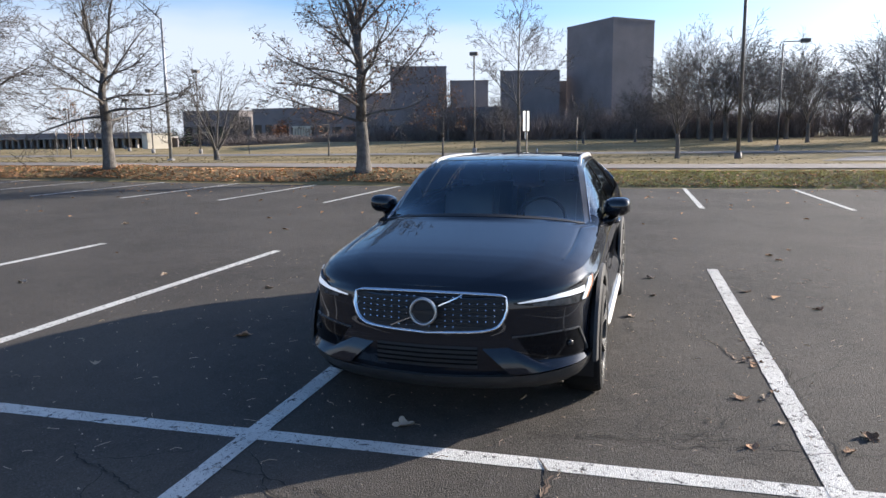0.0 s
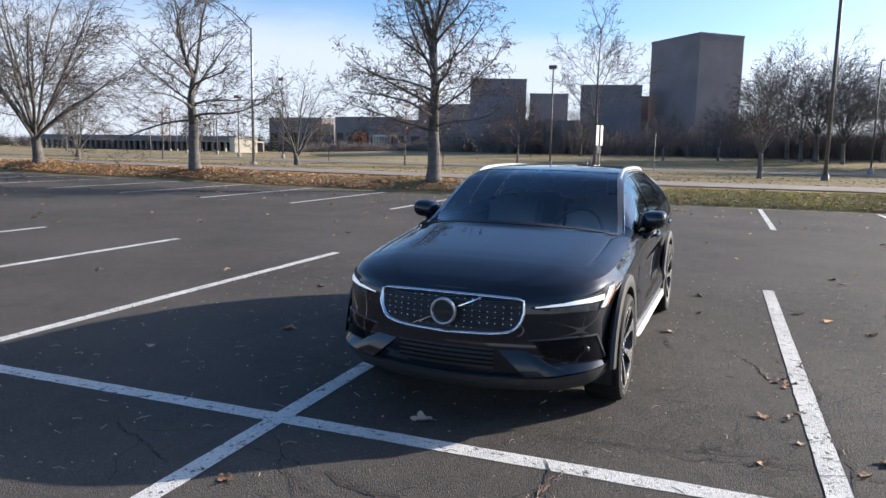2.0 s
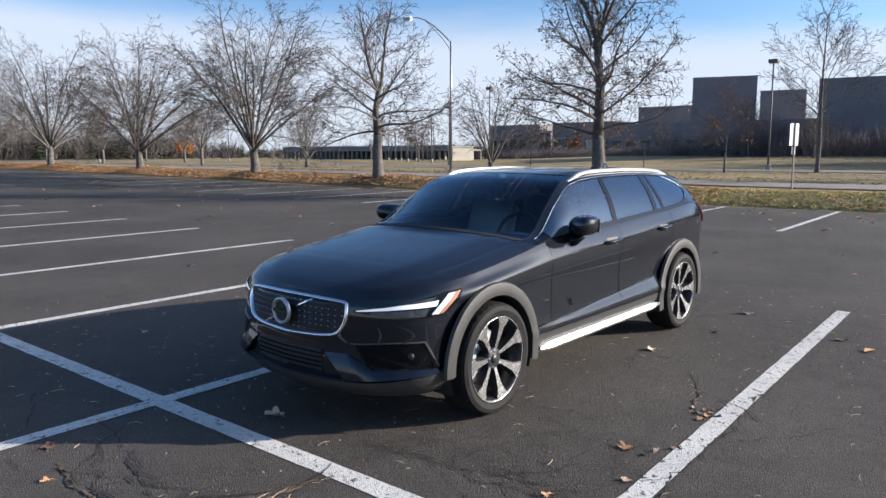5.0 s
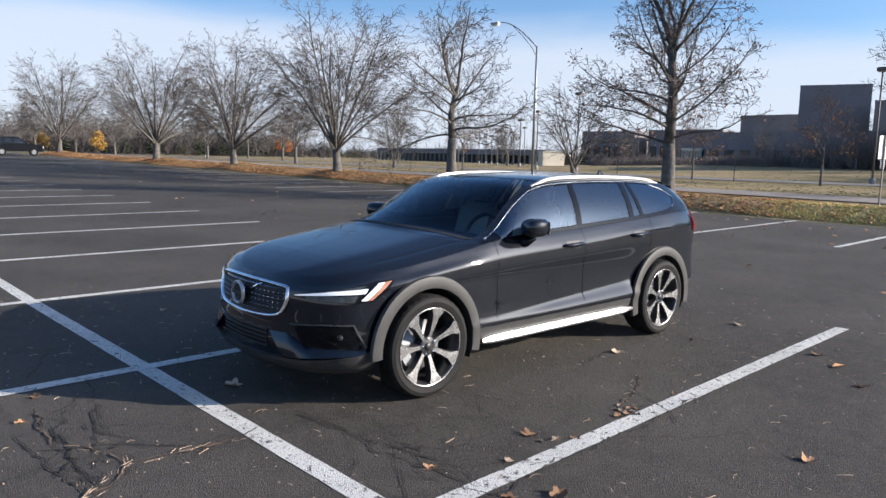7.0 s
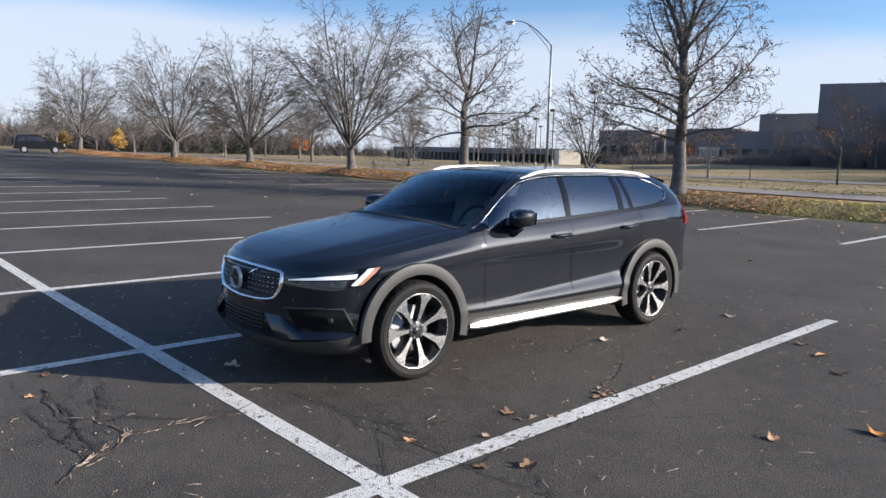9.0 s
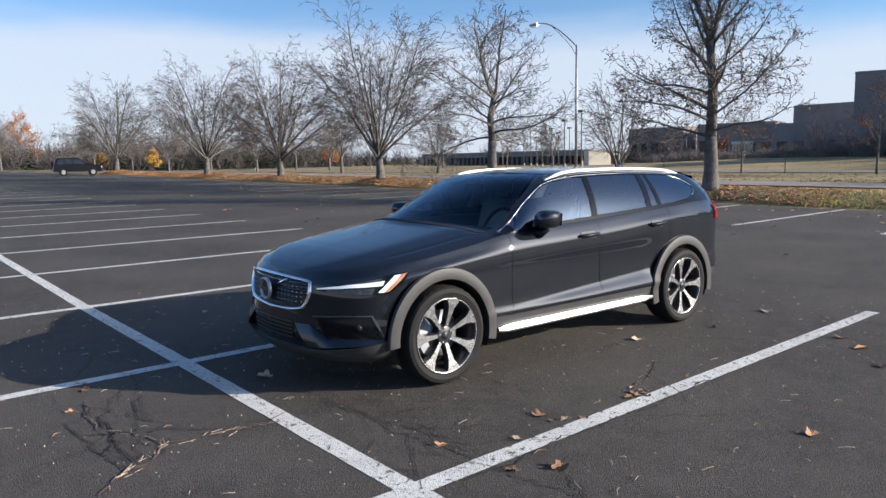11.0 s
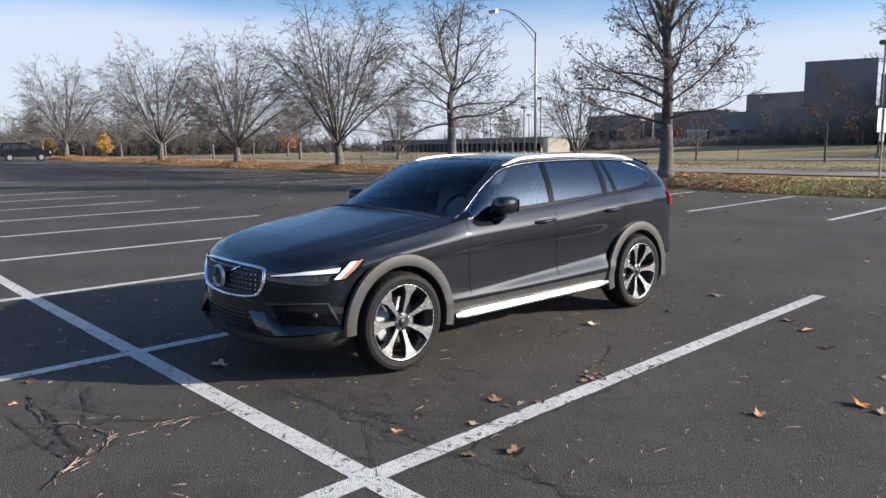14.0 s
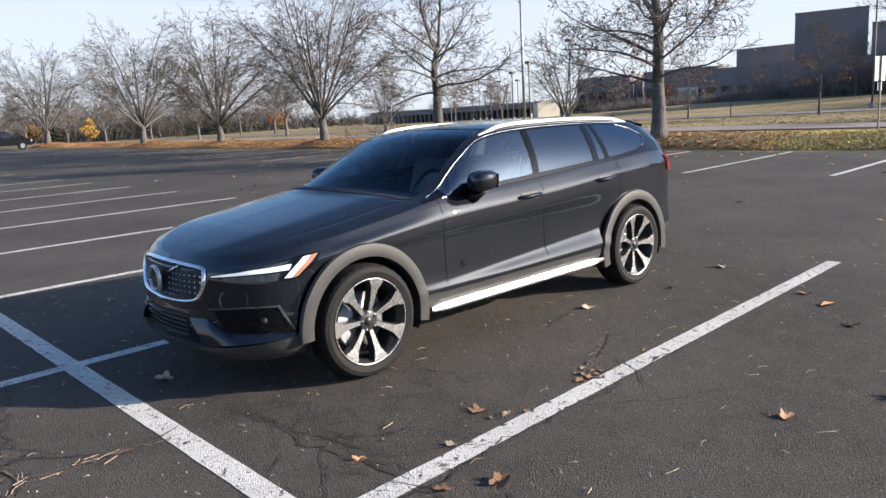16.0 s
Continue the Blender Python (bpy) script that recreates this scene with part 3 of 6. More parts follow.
def block(name, x, y, w, d, h, turn, label, bays=0, band=None, z0=0.3):
    """A flat-roofed brick volume with a parapet cap and, where it has them, windows."""
    top = empty(name, x, y, z0, turn)
    bm = bmesh.new()
    box(bm, -w / 2, w / 2, 0, d, -1, h)
    part("wall", bm, M_BRICK, top)
    bm = bmesh.new()
    box(bm, -w / 2 - 0.04, w / 2 + 0.04, -0.04, 0.35, h, h + 0.35)
    box(bm, -w / 2 - 0.04, w / 2 + 0.04, d - 0.35, d + 0.04, h, h + 0.35)
    box(bm, -w / 2 - 0.04, -w / 2 + 0.35, 0.35, d - 0.35, h, h + 0.35)
    box(bm, w / 2 - 0.35, w / 2 + 0.04, 0.35, d - 0.35, h, h + 0.35)
    part("parapet", bm, M_BRICK, top)
    bm = bmesh.new()
    box(bm, -w / 2 + 0.35, w / 2 - 0.35, 0.35, d - 0.35, h + 0.01, h + 0.1)
    part("roof", bm, M_CONC, top)
    if bays and band:
        step = w / bays
        for k in range(bays):
            bx = -w / 2 + step * (k + 0.5)
            bm = bmesh.new()
            box(bm, bx - step * 0.32, bx + step * 0.32, -0.03, 0.2, band[0], band[1])
            part("window", bm, M_DARKGLASS, top)
    return tagged(top, label, "building")


block("tower_building", 1.5, 102.5, 7.4, 10.3, 16.8, 42, "tall windowless dark brick tower block")
block("brick_building", -35.5, 121.6, 10.0, 9.0, 13.4, 18, "dark brown brick block with a plain wall")
block("brick_building", -25.7, 119.1, 6.5, 9.0, 10.5, 13, "dark brown brick block with a plain wall")
block("brick_building", -12.85, 102.1, 8.5, 8.0, 10.3, 10, "dark brown brick block with a plain wall")
block("brick_building", -8.03, 112.0, 5.0, 8.0, 9.4, 0, "dark brown brick block with a plain wall")
block("brick_building", -56.5, 150.0, 13.0, 9.0, 10.8, 0, "dark brick wing with a flat roof", 5, (1.5, 5.5))
block("brick_building", -76.7, 150.0, 16.0, 9.0, 8.0, 0, "dark brick wing with a flat roof", 6, (1.2, 4.6))
block("brick_building", -95.9, 150.0, 15.0, 9.0, 7.8, 0, "dark brick wing with a flat roof", 5, (1.2, 4.4))
block("brick_building", -24.8, 109.0, 60.0, 8.0, 5.6, 0, "long low dark brick wing behind bare shrubs", 24, (1.2, 3.2))

# brush in front of the buildings and at the wood's edge
brush_rng = random.Random(8)


def thicket(name, count, where, material, label, lean=0.25, thick=0.03):
    """Bare brush: many leaning stems, each with a few forked twigs."""
    v, f = [], []
    r = brush_rng
    for _ in range(count // 9):
        x, y, h = where(r)
        h *= 0.6 + 0.9 * abs(noise.noise((x * 0.09, y * 0.09, 1.5)))
        for _ in range(9):
            p = Vector((x + r.gauss(0, 0.35), y + r.gauss(0, 0.35), ground_height(x, y) - 0.1))
            d = Vector((r.gauss(0, lean * 1.5), r.gauss(0, lean * 1.5), 1)).normalized()
            q = p + d * h * r.uniform(0.35, 0.6)
            tube_into(v, f, [p, q], [thick, thick * 0.6], 3, cap=False)
            for k in range(6):
                d2 = (d + Vector((r.gauss(0, 0.55), r.gauss(0, 0.55), r.uniform(-0.3, 0.25)))).normalized()
                a = p.lerp(q, r.uniform(0.4, 1.0))
                e = a + d2 * h * r.uniform(0.2, 0.45)
                tube_into(v, f, [a, e], [thick * 0.5, thick * 0.22], 3, cap=False)
    return tagged(new(name, mesh_of(name, v, f, material)), label, "shrubs", kind="stuff")


thicket("brush", 2600, lambda r: (r.uniform(-58, -30), r.uniform(88, 98), r.uniform(1.2, 3.4)), M_THICKET, "low bare brown shrubs before the brick wing", 0.3, 0.03)
thicket("brush", 4400, lambda r: (r.uniform(-32, 22), r.uniform(86, 98), r.uniform(2.5, 8.0)), M_THICKET, "dense bare brown shrubs before the buildings", 0.3, 0.03)
thicket("brush", 4200, lambda r: (4 + 71 * r.random() ** 1.7, r.uniform(86, 110), r.uniform(3.0, 8.0)), M_THICKET, "dense bare brown wood edge", 0.2, 0.03)
thicket("brush", 3600, lambda r: (r.uniform(-330, -70), r.uniform(125, 170), r.uniform(3.5, 7.5)), M_BELT, "distant bare brown tree belt", 0.3, 0.06)
thicket("brush", 7000, lambda r: (r.uniform(-300, -165), r.uniform(24, 120), r.uniform(6, 14)), M_BELT, "distant bare brown tree belt", 0.32, 0.07)


def conifers(count):
    v, f = [], []
    for _ in range(count):
        west = brush_rng.random() < 0.4
        x, y = (brush_rng.uniform(-240, -155), brush_rng.uniform(26, 110)) if west else (brush_rng.uniform(-330, -60), brush_rng.uniform(118, 175))
        h = brush_rng.uniform(4.5, 9.5) if west else brush_rng.uniform(3.5, 7.5)
        for k in range(46):
            t = k / 46
            z = h * (0.1 + 0.9 * t)
            w = h * 0.2 * (1 - t) + 0.1
            a = k * 2.4 + brush_rng.random()
            c = Vector((x, y, 0.2 + z))
            o = Vector((math.cos(a) * w, math.sin(a) * w, -0.25 * w))
            s = Vector((-math.sin(a), math.cos(a), 0)) * w * 0.45
            i = len(v)
            v += [c, c + o + s, c + o * 1.15, c + o - s]
            f.append((i, i + 1, i + 2, i + 3))
    return tagged(new("conifers", mesh_of("conifers", v, f, M_PINE)), "distant row of dark green conifers", "trees", kind="stuff")


conifers(230)


def leafy(name, x, y, height, width, material, label, count=1400):
    """A far leafy tree: a thin stem and a crown of many separate leaves in clumps."""
    top = empty(name, x, y, ground_height(x, y))
    g = leader_tree(int(abs(x) * 10), height * 0.95, width, height * 0.2, height * 0.02, 9, 3, 0.8, 0.03, 0, 1.0, 0.15)
    meshpart("trunk", g.wood_v, g.wood_f, M_BARK, top)
    r = random.Random(int(abs(x)))
    tips = [Vector(p) for p in g.fine_v] or [Vector(p) for p in g.wood_v]
    v, f = [], []
    for _ in range(count):
        c = tips[r.randrange(len(tips))] + Vector((r.gauss(0, 0.3), r.gauss(0, 0.3), r.gauss(0, 0.25)))
        a = Vector((r.uniform(-1, 1), r.uniform(-1, 1), r.uniform(-1, 1))).normalized()
        b = a.cross(Vector((r.random(), r.random(), r.random()))).normalized()
        w = r.uniform(0.10, 0.2)
        i = len(v)
        v += [c - a * w, c + b * w * 0.7, c + a * w, c - b * w * 0.7]
        f.append((i, i + 1, i + 2, i + 3))
    meshpart("crown", v, f, material, top)
    return tagged(top, label, "tree")


leafy("tree", -181.0, 29.5, 12.5, 9.0, M_RUST, "rust-coloured leafy autumn tree", 2600)
leafy("tree", -154.3, 50.0, 4.2, 3.4, M_GOLD, "small golden leafy autumn tree", 1200)
leafy("tree", -168.1, 43.0, 4.5, 3.4, M_GOLD, "small golden leafy autumn tree", 1200)
leafy("tree", -147.1, 90.0, 4.2, 5.0, M_RUST, "orange leafy autumn tree", 1500)
leafy("shrub", -60.2, 116.0, 3.0, 4.0, M_DRYLEAF, "brown leafy shrub before the brick wing", 900)

# low concrete parking deck far off
deck = empty("parking_deck", -111.0, 112.0, 0.1)
bm = bmesh.new()
box(bm, -28, 26, 0, 9.3, 1.95, 2.25)
part("deck_slab", bm, M_CONC, deck)
bm = bmesh.new()
box(bm, -28, 26, 0.1, 0.3, 2.25, 3.1)
part("parapet", bm, M_BRICK, deck)
bm = bmesh.new()
box(bm, -28, 26, 9, 9.3, -0.3, 1.95)
part("back_wall", bm, M_BRICK, deck)
for k in range(36):
    bm = bmesh.new()
    box(bm, -27.9 + 1.5 * k, -27.6 + 1.5 * k, 0.3, 0.8, -0.3, 1.95)
    part("column", bm, M_CONC, deck)
tagged(deck, "long low concrete parking deck", "building")
kiosk = empty("utility_kiosk", -75.9, 103.0, 0.85, 58)
bm = bmesh.new()
box(bm, -2.1, 2.1, 0, 2.4, -0.9, 1.8, 0.05)
part("body", bm, M_CREAM, kiosk)
bm = bmesh.new()
box(bm, -2.2, 2.2, -0.1, 2.5, 1.8, 1.95, 0.03)
part("roof", bm, M_CREAM, kiosk)
tagged(kiosk, "cream-coloured low utility building", "building")


# ---- lamps and signs ----
def street_lamp(x, y, height, reach, turn):
    """A steel pole with a curved double-truss arm and a flat lamp head."""
    top = empty("street_lamp", x, y, ground_height(x, y), turn)
    tube("pole", [(0, 0, -0.2), (0, 0, height * 0.5), (0, 0, height)], [0.11, 0.095, 0.07], M_GALV, top, 12)
    tube("base", [(0, 0, -0.2), (0, 0, 0.12)], [0.24, 0.24], M_CONC, top, 14)
    arc = [(-reach * f, 0, height - 0.1 + 2.1 * math.sin(f * math.pi / 2)) for f in [k / 12 for k in range(13)]]
    tube("arm", arc, [0.05 - 0.015 * k / 12 for k in range(13)], M_GALV, top, 8)
    low = [(-reach * 0.62 * f, 0, height - 0.75 + (2.1 * math.sin(0.62 * math.pi / 2) + 0.62) * f**0.8) for f in [k / 8 for k in range(9)]]
    tube("brace", low, 0.028, M_GALV, top, 6)
    head = bmesh.new()
    box(head, -reach - 0.75, -reach + 0.05, -0.17, 0.17, height + 1.88, height + 2.06, 0.06)
    hd = part("lamp_head", head, M_GALV, top)
    lens = bmesh.new()
    box(lens, -reach - 0.66, -reach - 0.04, -0.13, 0.13, height + 1.80, height + 1.885, 0.03)
    part("lens", lens, M_SIGN, hd)
    return tagged(top, "tall galvanised street lamp with a curved arm", "street lamp")


street_lamp(-27.9, 38.5, 9.15, 3.7, 0)


def box_lamp(x, y, height, label, side=0.0, r=0.07):
    """A straight dark pole with a shoebox lamp head."""
    top = empty("lamp_post", x, y, ground_height(x, y))
    tube("pole", [(0, 0, -0.2), (0, 0, height)], [r, r * 0.85], M_DARKPOLE, top, 10)
    tube("base", [(0, 0, -0.2), (0, 0, 0.45)], [0.2, 0.2], M_CONC, top, 14)
    bm = bmesh.new()
    box(bm, -0.34 + side, 0.34 + side, -0.3, 0.3, height, height + 0.3, 0.04)
    hd = part("lamp_head", bm, M_DARKPOLE, top)
    bm = bmesh.new()
    box(bm, -0.28 + side, 0.28 + side, -0.24, 0.24, height - 0.025, height - 0.004)
    part("lens", bm, M_SIGN, hd)
    if side:
        tube("arm", [(0, 0, height + 0.12), (side, 0, height + 0.12)], 0.04, M_DARKPOLE, top, 8)
    return tagged(top, label, "street lamp", "dark lamp posts")


facade = empty("entrance_front", -52.1, 108.75, 0.3)
for k in range(7):
    bm = bmesh.new()
    box(bm, -1.6 + 0.5 * k, -1.36 + 0.5 * k, -0.5, -0.1, 0.0, 3.0)
    part("column", bm, M_CREAM, facade)
bm = bmesh.new()
box(bm, -1.7, 1.75, -0.6, -0.05, 3.0, 3.4)
part("lintel", bm, M_CREAM, facade)
tagged(facade, "pale columned entrance of the brick wing", "building front")
box_lamp(-11.4, 57.9, 8.2, "dark lamp post with a box-shaped head")
box_lamp(-48.0, 63.7, 6.45, "dark lamp post with a box-shaped head")
box_lamp(-41.1, 62.0, 8.1, "dark lamp post with a box-shaped head")
box_lamp(13.16, 60.0, 8.4, "dark lamp post with a box-shaped head on an arm", 1.6)
for x, y, h in [(-56.6, 70.8, 5.9), (-74.35, 86.0, 5.3), (-91.8, 100, 6.6), (-90.0, 100, 7.4), (-88.5, 100, 5.1), (-84.7, 100, 6.7), (-83.1, 100, 5.8), (-80.4, 100, 6.6), (-107.8, 75, 7), (-125.6, 60, 6.5), (-64.2, 112, 6.5)]:
    box_lamp(x, y, h, "distant dark lamp post with a box-shaped head", 0, 0.08)
big = empty("utility_pole", 7.7, 40.4, ground_height(7.7, 40.4))
tube("pole", [(0, 0, -0.2), (0, 0, 7), (0, 0, 14)], [0.11, 0.095, 0.08], M_DARKPOLE, big, 12)
tube("base", [(0, 0, -0.2), (0, 0, 0.35)], [0.2, 0.2], M_DARKPOLE, big, 12)
tagged(big, "very tall dark straight light pole", "pole")


def sign_post(x, y, top_z, w, h, label, turn=0, plates=1, behind=False):
    """A steel post with one or two blank sheets."""
    top = empty("sign", x, y, ground_height(x, y), turn)
    base = -0.1
    bm = bmesh.new()
    box(bm, -0.03, 0.03, -0.02, 0.02, base, top_z, 0.006)
    part("post", bm, M_DARKPOLE, top)
    z = top_z
    for k in range(plates):
        ph = h if k == 0 else h * 0.36
        pw = w if k == 0 else w * 0.42
        bm = bmesh.new()
        y0 = 0.022 if behind else -0.033
        box(bm, -pw / 2, pw / 2, y0, y0 + 0.011, z - ph, z, 0.003)
        part("sign_plate", bm, M_SIGN if behind else M_DARKPOLE, top, "blank white sheet" if behind else "dark back of a sign sheet")
        z -= ph + 0.03
    return tagged(top, label, "sign")


sign_post(-2.25, 26.1, 2.42, 0.52, 0.80, "white traffic sign on a dark post beside the drive", 70, 2, True)
sign_post(-18.05, 49.5, 2.1, 0.3, 0.5, "small sign on a dark post on the far lawn", 40)
sign_post(-1.82, 46.7, 2.6, 0.12, 0.9, "narrow sign on a thin post on the far lawn", 80)
sign_post(-56.1, 59.0, 2.6, 0.12, 0.6, "narrow sign on a thin post on the far lawn", 80)
sign_post(-32.1, 56.0, 2.4, 0.3, 0.5, "small sign on a dark post on the far lawn", 40)

# ---- the parked estate car ----
M_BODY = surface("black_car_paint", (0.0058, 0.0076, 0.0122), (0.0082, 0.0102, 0.0148), scale=30, rough=0.45, rough_var=0.03, coat=1.0, spec=0.008, grain=0.1, bump_scale=900)
M_BODY.node_tree.nodes["Principled BSDF"].inputs["Coat Roughness"].default_value = 0.012
M_BODY.node_tree.nodes["Principled BSDF"].inputs["Coat IOR"].default_value = 1.6
M_GLOSS = surface("gloss_black_trim", (0.003, 0.0036, 0.005), (0.005, 0.0058, 0.0075), scale=20, rough=0.06, rough_var=0.02, spec=0.2)
M_CLAD = surface("grey_plastic_cladding", (0.023, 0.0227, 0.0222), (0.033, 0.0325, 0.0316), scale=14, rough=0.55, bump=0.0006, bump_scale=500, grain=0.15)
M_LIP = surface("dark_grey_bumper_plastic", (0.032, 0.032, 0.032), (0.046, 0.046, 0.045), scale=14, rough=0.5, bump=0.0006, bump_scale=500)
M_WEDGE = surface("dark_blue_gloss_facet", (0.004, 0.006, 0.011), (0.006, 0.009, 0.016), scale=20, rough=0.1, rough_var=0.03, spec=0.6)
# Lighter grey that paints the sky highlight on the fog recess edge.
M_RECESSRIM = surface("rim_highlight_grey", (0.045, 0.046, 0.046), (0.07, 0.071, 0.07), scale=14, rough=0.3)
M_MATTE = surface("matte_black_plastic", (0.014, 0.014, 0.015), (0.022, 0.022, 0.023), scale=20, rough=0.6)
M_CHROME = surface("chrome", (0.75, 0.76, 0.78), (0.82, 0.83, 0.85), scale=10, rough=0.12, rough_var=0.04, metal=1.0)
M_ALU = surface("satin_aluminium", (0.46, 0.46, 0.45), (0.56, 0.56, 0.55), scale=10, rough=0.36, rough_var=0.06, metal=0.9)
M_RIM = surface("machined_rim_face", (0.48, 0.48, 0.475), (0.52, 0.52, 0.515), scale=20, rough=0.26, metal=0.85)
M_RIMDARK = surface("dark_rim_paint", (0.02, 0.02, 0.021), (0.035, 0.035, 0.036), scale=20, rough=0.35)
M_RUBBER = surface("tyre_rubber", (0.008, 0.008, 0.008), (0.015, 0.0145, 0.014), scale=12, rough=0.75, bump=0.0015, bump_scale=140, grain=0.2, spec=0.25)
M_SEAT = surface("beige_leather", (0.42, 0.38, 0.33), (0.50, 0.46, 0.40), scale=8, rough=0.55)
M_DASH = surface("dark_cabin_plastic", (0.02, 0.02, 0.021), (0.03, 0.03, 0.031), scale=8, rough=0.6)
M_AMBER = surface("amber_lens", (0.36, 0.17, 0.10), (0.44, 0.22, 0.14), scale=20, rough=0.15)
M_RED = surface("red_lamp_lens", (0.22, 0.008, 0.008), (0.28, 0.012, 0.010), scale=20, rough=0.12)
M_LENS = surface("lamp_inner_lens", (0.018, 0.02, 0.023), (0.06, 0.065, 0.07), scale=22, rough=0.15)
M_LAMPWHITE = bpy.data.materials.new("daylight_lamp_glow")
M_LAMPWHITE.use_nodes = True
lw = M_LAMPWHITE.node_tree.nodes["Principled BSDF"]
lw.inputs["Base Color"].default_value = (0.62, 0.66, 0.68, 1)
lw.inputs["Emission Color"].default_value = (0.95, 0.98, 1.0, 1)
lw.inputs["Emission Strength"].default_value = 0.22


def glass(name, tint, rough=0.0, ior=1.5):
    """Thin car glass: mostly see-through, mirror-like at a slant."""
    m = bpy.data.materials.new(name)
    m.use_nodes = True
    n, l = m.node_tree.nodes, m.node_tree.links
    n.clear()
    out = n.new("ShaderNodeOutputMaterial")
    tr = n.new("ShaderNodeBsdfTransparent")
    tr.inputs[0].default_value = (*tint, 1)
    gl = n.new("ShaderNodeBsdfGlossy")
    gl.inputs["Color"].default_value = (0.74, 0.88, 1.0, 1)
    gl.inputs["Roughness"].default_value = rough
    fr = n.new("ShaderNodeFresnel")
    fr.inputs["IOR"].default_value = ior
    mx = n.new("ShaderNodeMixShader")
    l.new(fr.outputs[0], mx.inputs[0])
    l.new(tr.outputs[0], mx.inputs[1])
    l.new(gl.outputs[0], mx.inputs[2])
    l.new(mx.outputs[0], out.inputs[0])
    return m


M_WINDSCREEN = glass("windscreen_glass", (0.86, 0.91, 0.91), 0.0, 1.42)
M_CLEARGLASS = glass("door_glass", (0.84, 0.92, 0.92), 0.0, 2.5)
M_TINT = glass("tinted_glass", (0.09, 0.10, 0.115), 0.0, 2.2)

# Plan of the body at its widest, as a curve from the nose's middle round to the tail's middle.
PLAN_X = (0.0, 0.25, 0.45, 0.60, 0.73, 0.82, 0.873, 0.903, 0.916, 0.920, 0.925, 0.925, 0.918, 0.89, 0.80, 0.58, 0.0)
PLAN_Y = (0.0, 0.018, 0.065, 0.125, 0.210, 0.310, 0.420, 0.560, 0.84, 1.4, 2.2, 3.2, 3.85, 4.25, 4.55, 4.70, 4.76)
plan_s = [0.0]
for px0, px1, py0, py1 in zip(PLAN_X, PLAN_X[1:], PLAN_Y, PLAN_Y[1:]):
    plan_s.append(plan_s[-1] + math.hypot(px1 - px0, py1 - py0))
S_END = plan_s[-1]
plan_x, plan_y = pchip(plan_s, PLAN_X), pchip(plan_s, PLAN_Y)
AXLES, HUB_Z, TYRE_R = (0.905, 3.785), 0.352, 0.352


def plan_at(s):
    e = 0.01
    t = Vector((plan_x(s + e) - plan_x(s - e), plan_y(s + e) - plan_y(s - e)))
    if s < e:
        t = Vector((1, 0))
    if s > S_END - e:
        t = Vector((-1, 0))
    t.normalize()
    return Vector((plan_x(s), plan_y(s))), Vector((t.y, -t.x))


def s_of_y(y):
    lo, hi = 0.0, S_END
    for _ in range(40):
        mid = (lo + hi) / 2
        if plan_y(mid) < y:
            lo = mid
        else:
            hi = mid
    return lo


belt_z = curve((0, 0.808), (0.1, 0.830), (0.3, 0.852), (0.6, 0.880), (0.9, 0.916), (1.3, 0.972), (1.58, 1.018), (2.5, 1.055), (3.3, 1.095), (3.7, 1.115), (4.15, 1.14), (4.45, 1.125), (4.76, 1.04))
shoulder_z = curve((0, 0.72), (0.5, 0.79), (0.9, 0.842), (1.65, 0.902), (2.8, 0.955), (3.6, 1.01), (4.4, 1.0), (4.76, 0.92))
low_z = curve((0, 0.215), (0.5, 0.235), (0.9, 0.26), (1.4, 0.27), (3.3, 0.28), (3.8, 0.30), (4.4, 0.33), (4.76, 0.36))


def smooth(a, b, x):
    t = min(max((x - a) / (b - a), 0), 1)
    return t * t * (3 - 2 * t)


def side_in(s, z):
    """How far the body side lies inside its widest plan at a height."""
    y = plan_y(s)
    lo, sh, be = low_z(y), shoulder_z(y), belt_z(y)
    f = 1 - smooth(0.25, 0.85, y)
    door = smooth(1.15, 2.3, y) * (1 - smooth(3.2, 3.7, y))
    led = 0.11 * min(max((y - 1.6) / 1.75, 0), 1)
    a = lambda side, front: side * (1 - f) + front * f  # noqa: E731
    keys = [(lo, a(0.10, 0.11)), (lo + 0.07, a(0.03, 0.035)), (lo + 0.14, a(0.012, 0.02)), (0.425, a(0.008 - 0.002 * door, 0.012)), (0.475 + led, a(0.016 + 0.016 * door + 0.27 * led * door, 0.015)), (0.53 + led, a(0.022 + 0.011 * door + 0.25 * led * door, 0.022)), (0.76, a(0.022 + 0.006 * door + 0.16 * led * door, 0.046)), (sh - 0.075, a(0.013, 0.048)), (sh - 0.015, a(0.012, 0.052)), (be - 0.04, a(0.045, 0.062)), (be, a(0.068, 0.10))]
    zs = [k[0] for k in keys]
    for i in range(1, len(zs)):
        zs[i] = max(zs[i], zs[i - 1] + 0.004)
    return pchip(zs, [k[1] for k in keys])


def side_point(s, z, off=0.0, fn=None):
    p, n = plan_at(s)
    i = (fn or side_in(s, z))(z) - off
    return Vector((p.x - n.x * i, p.y - n.y * i, z))


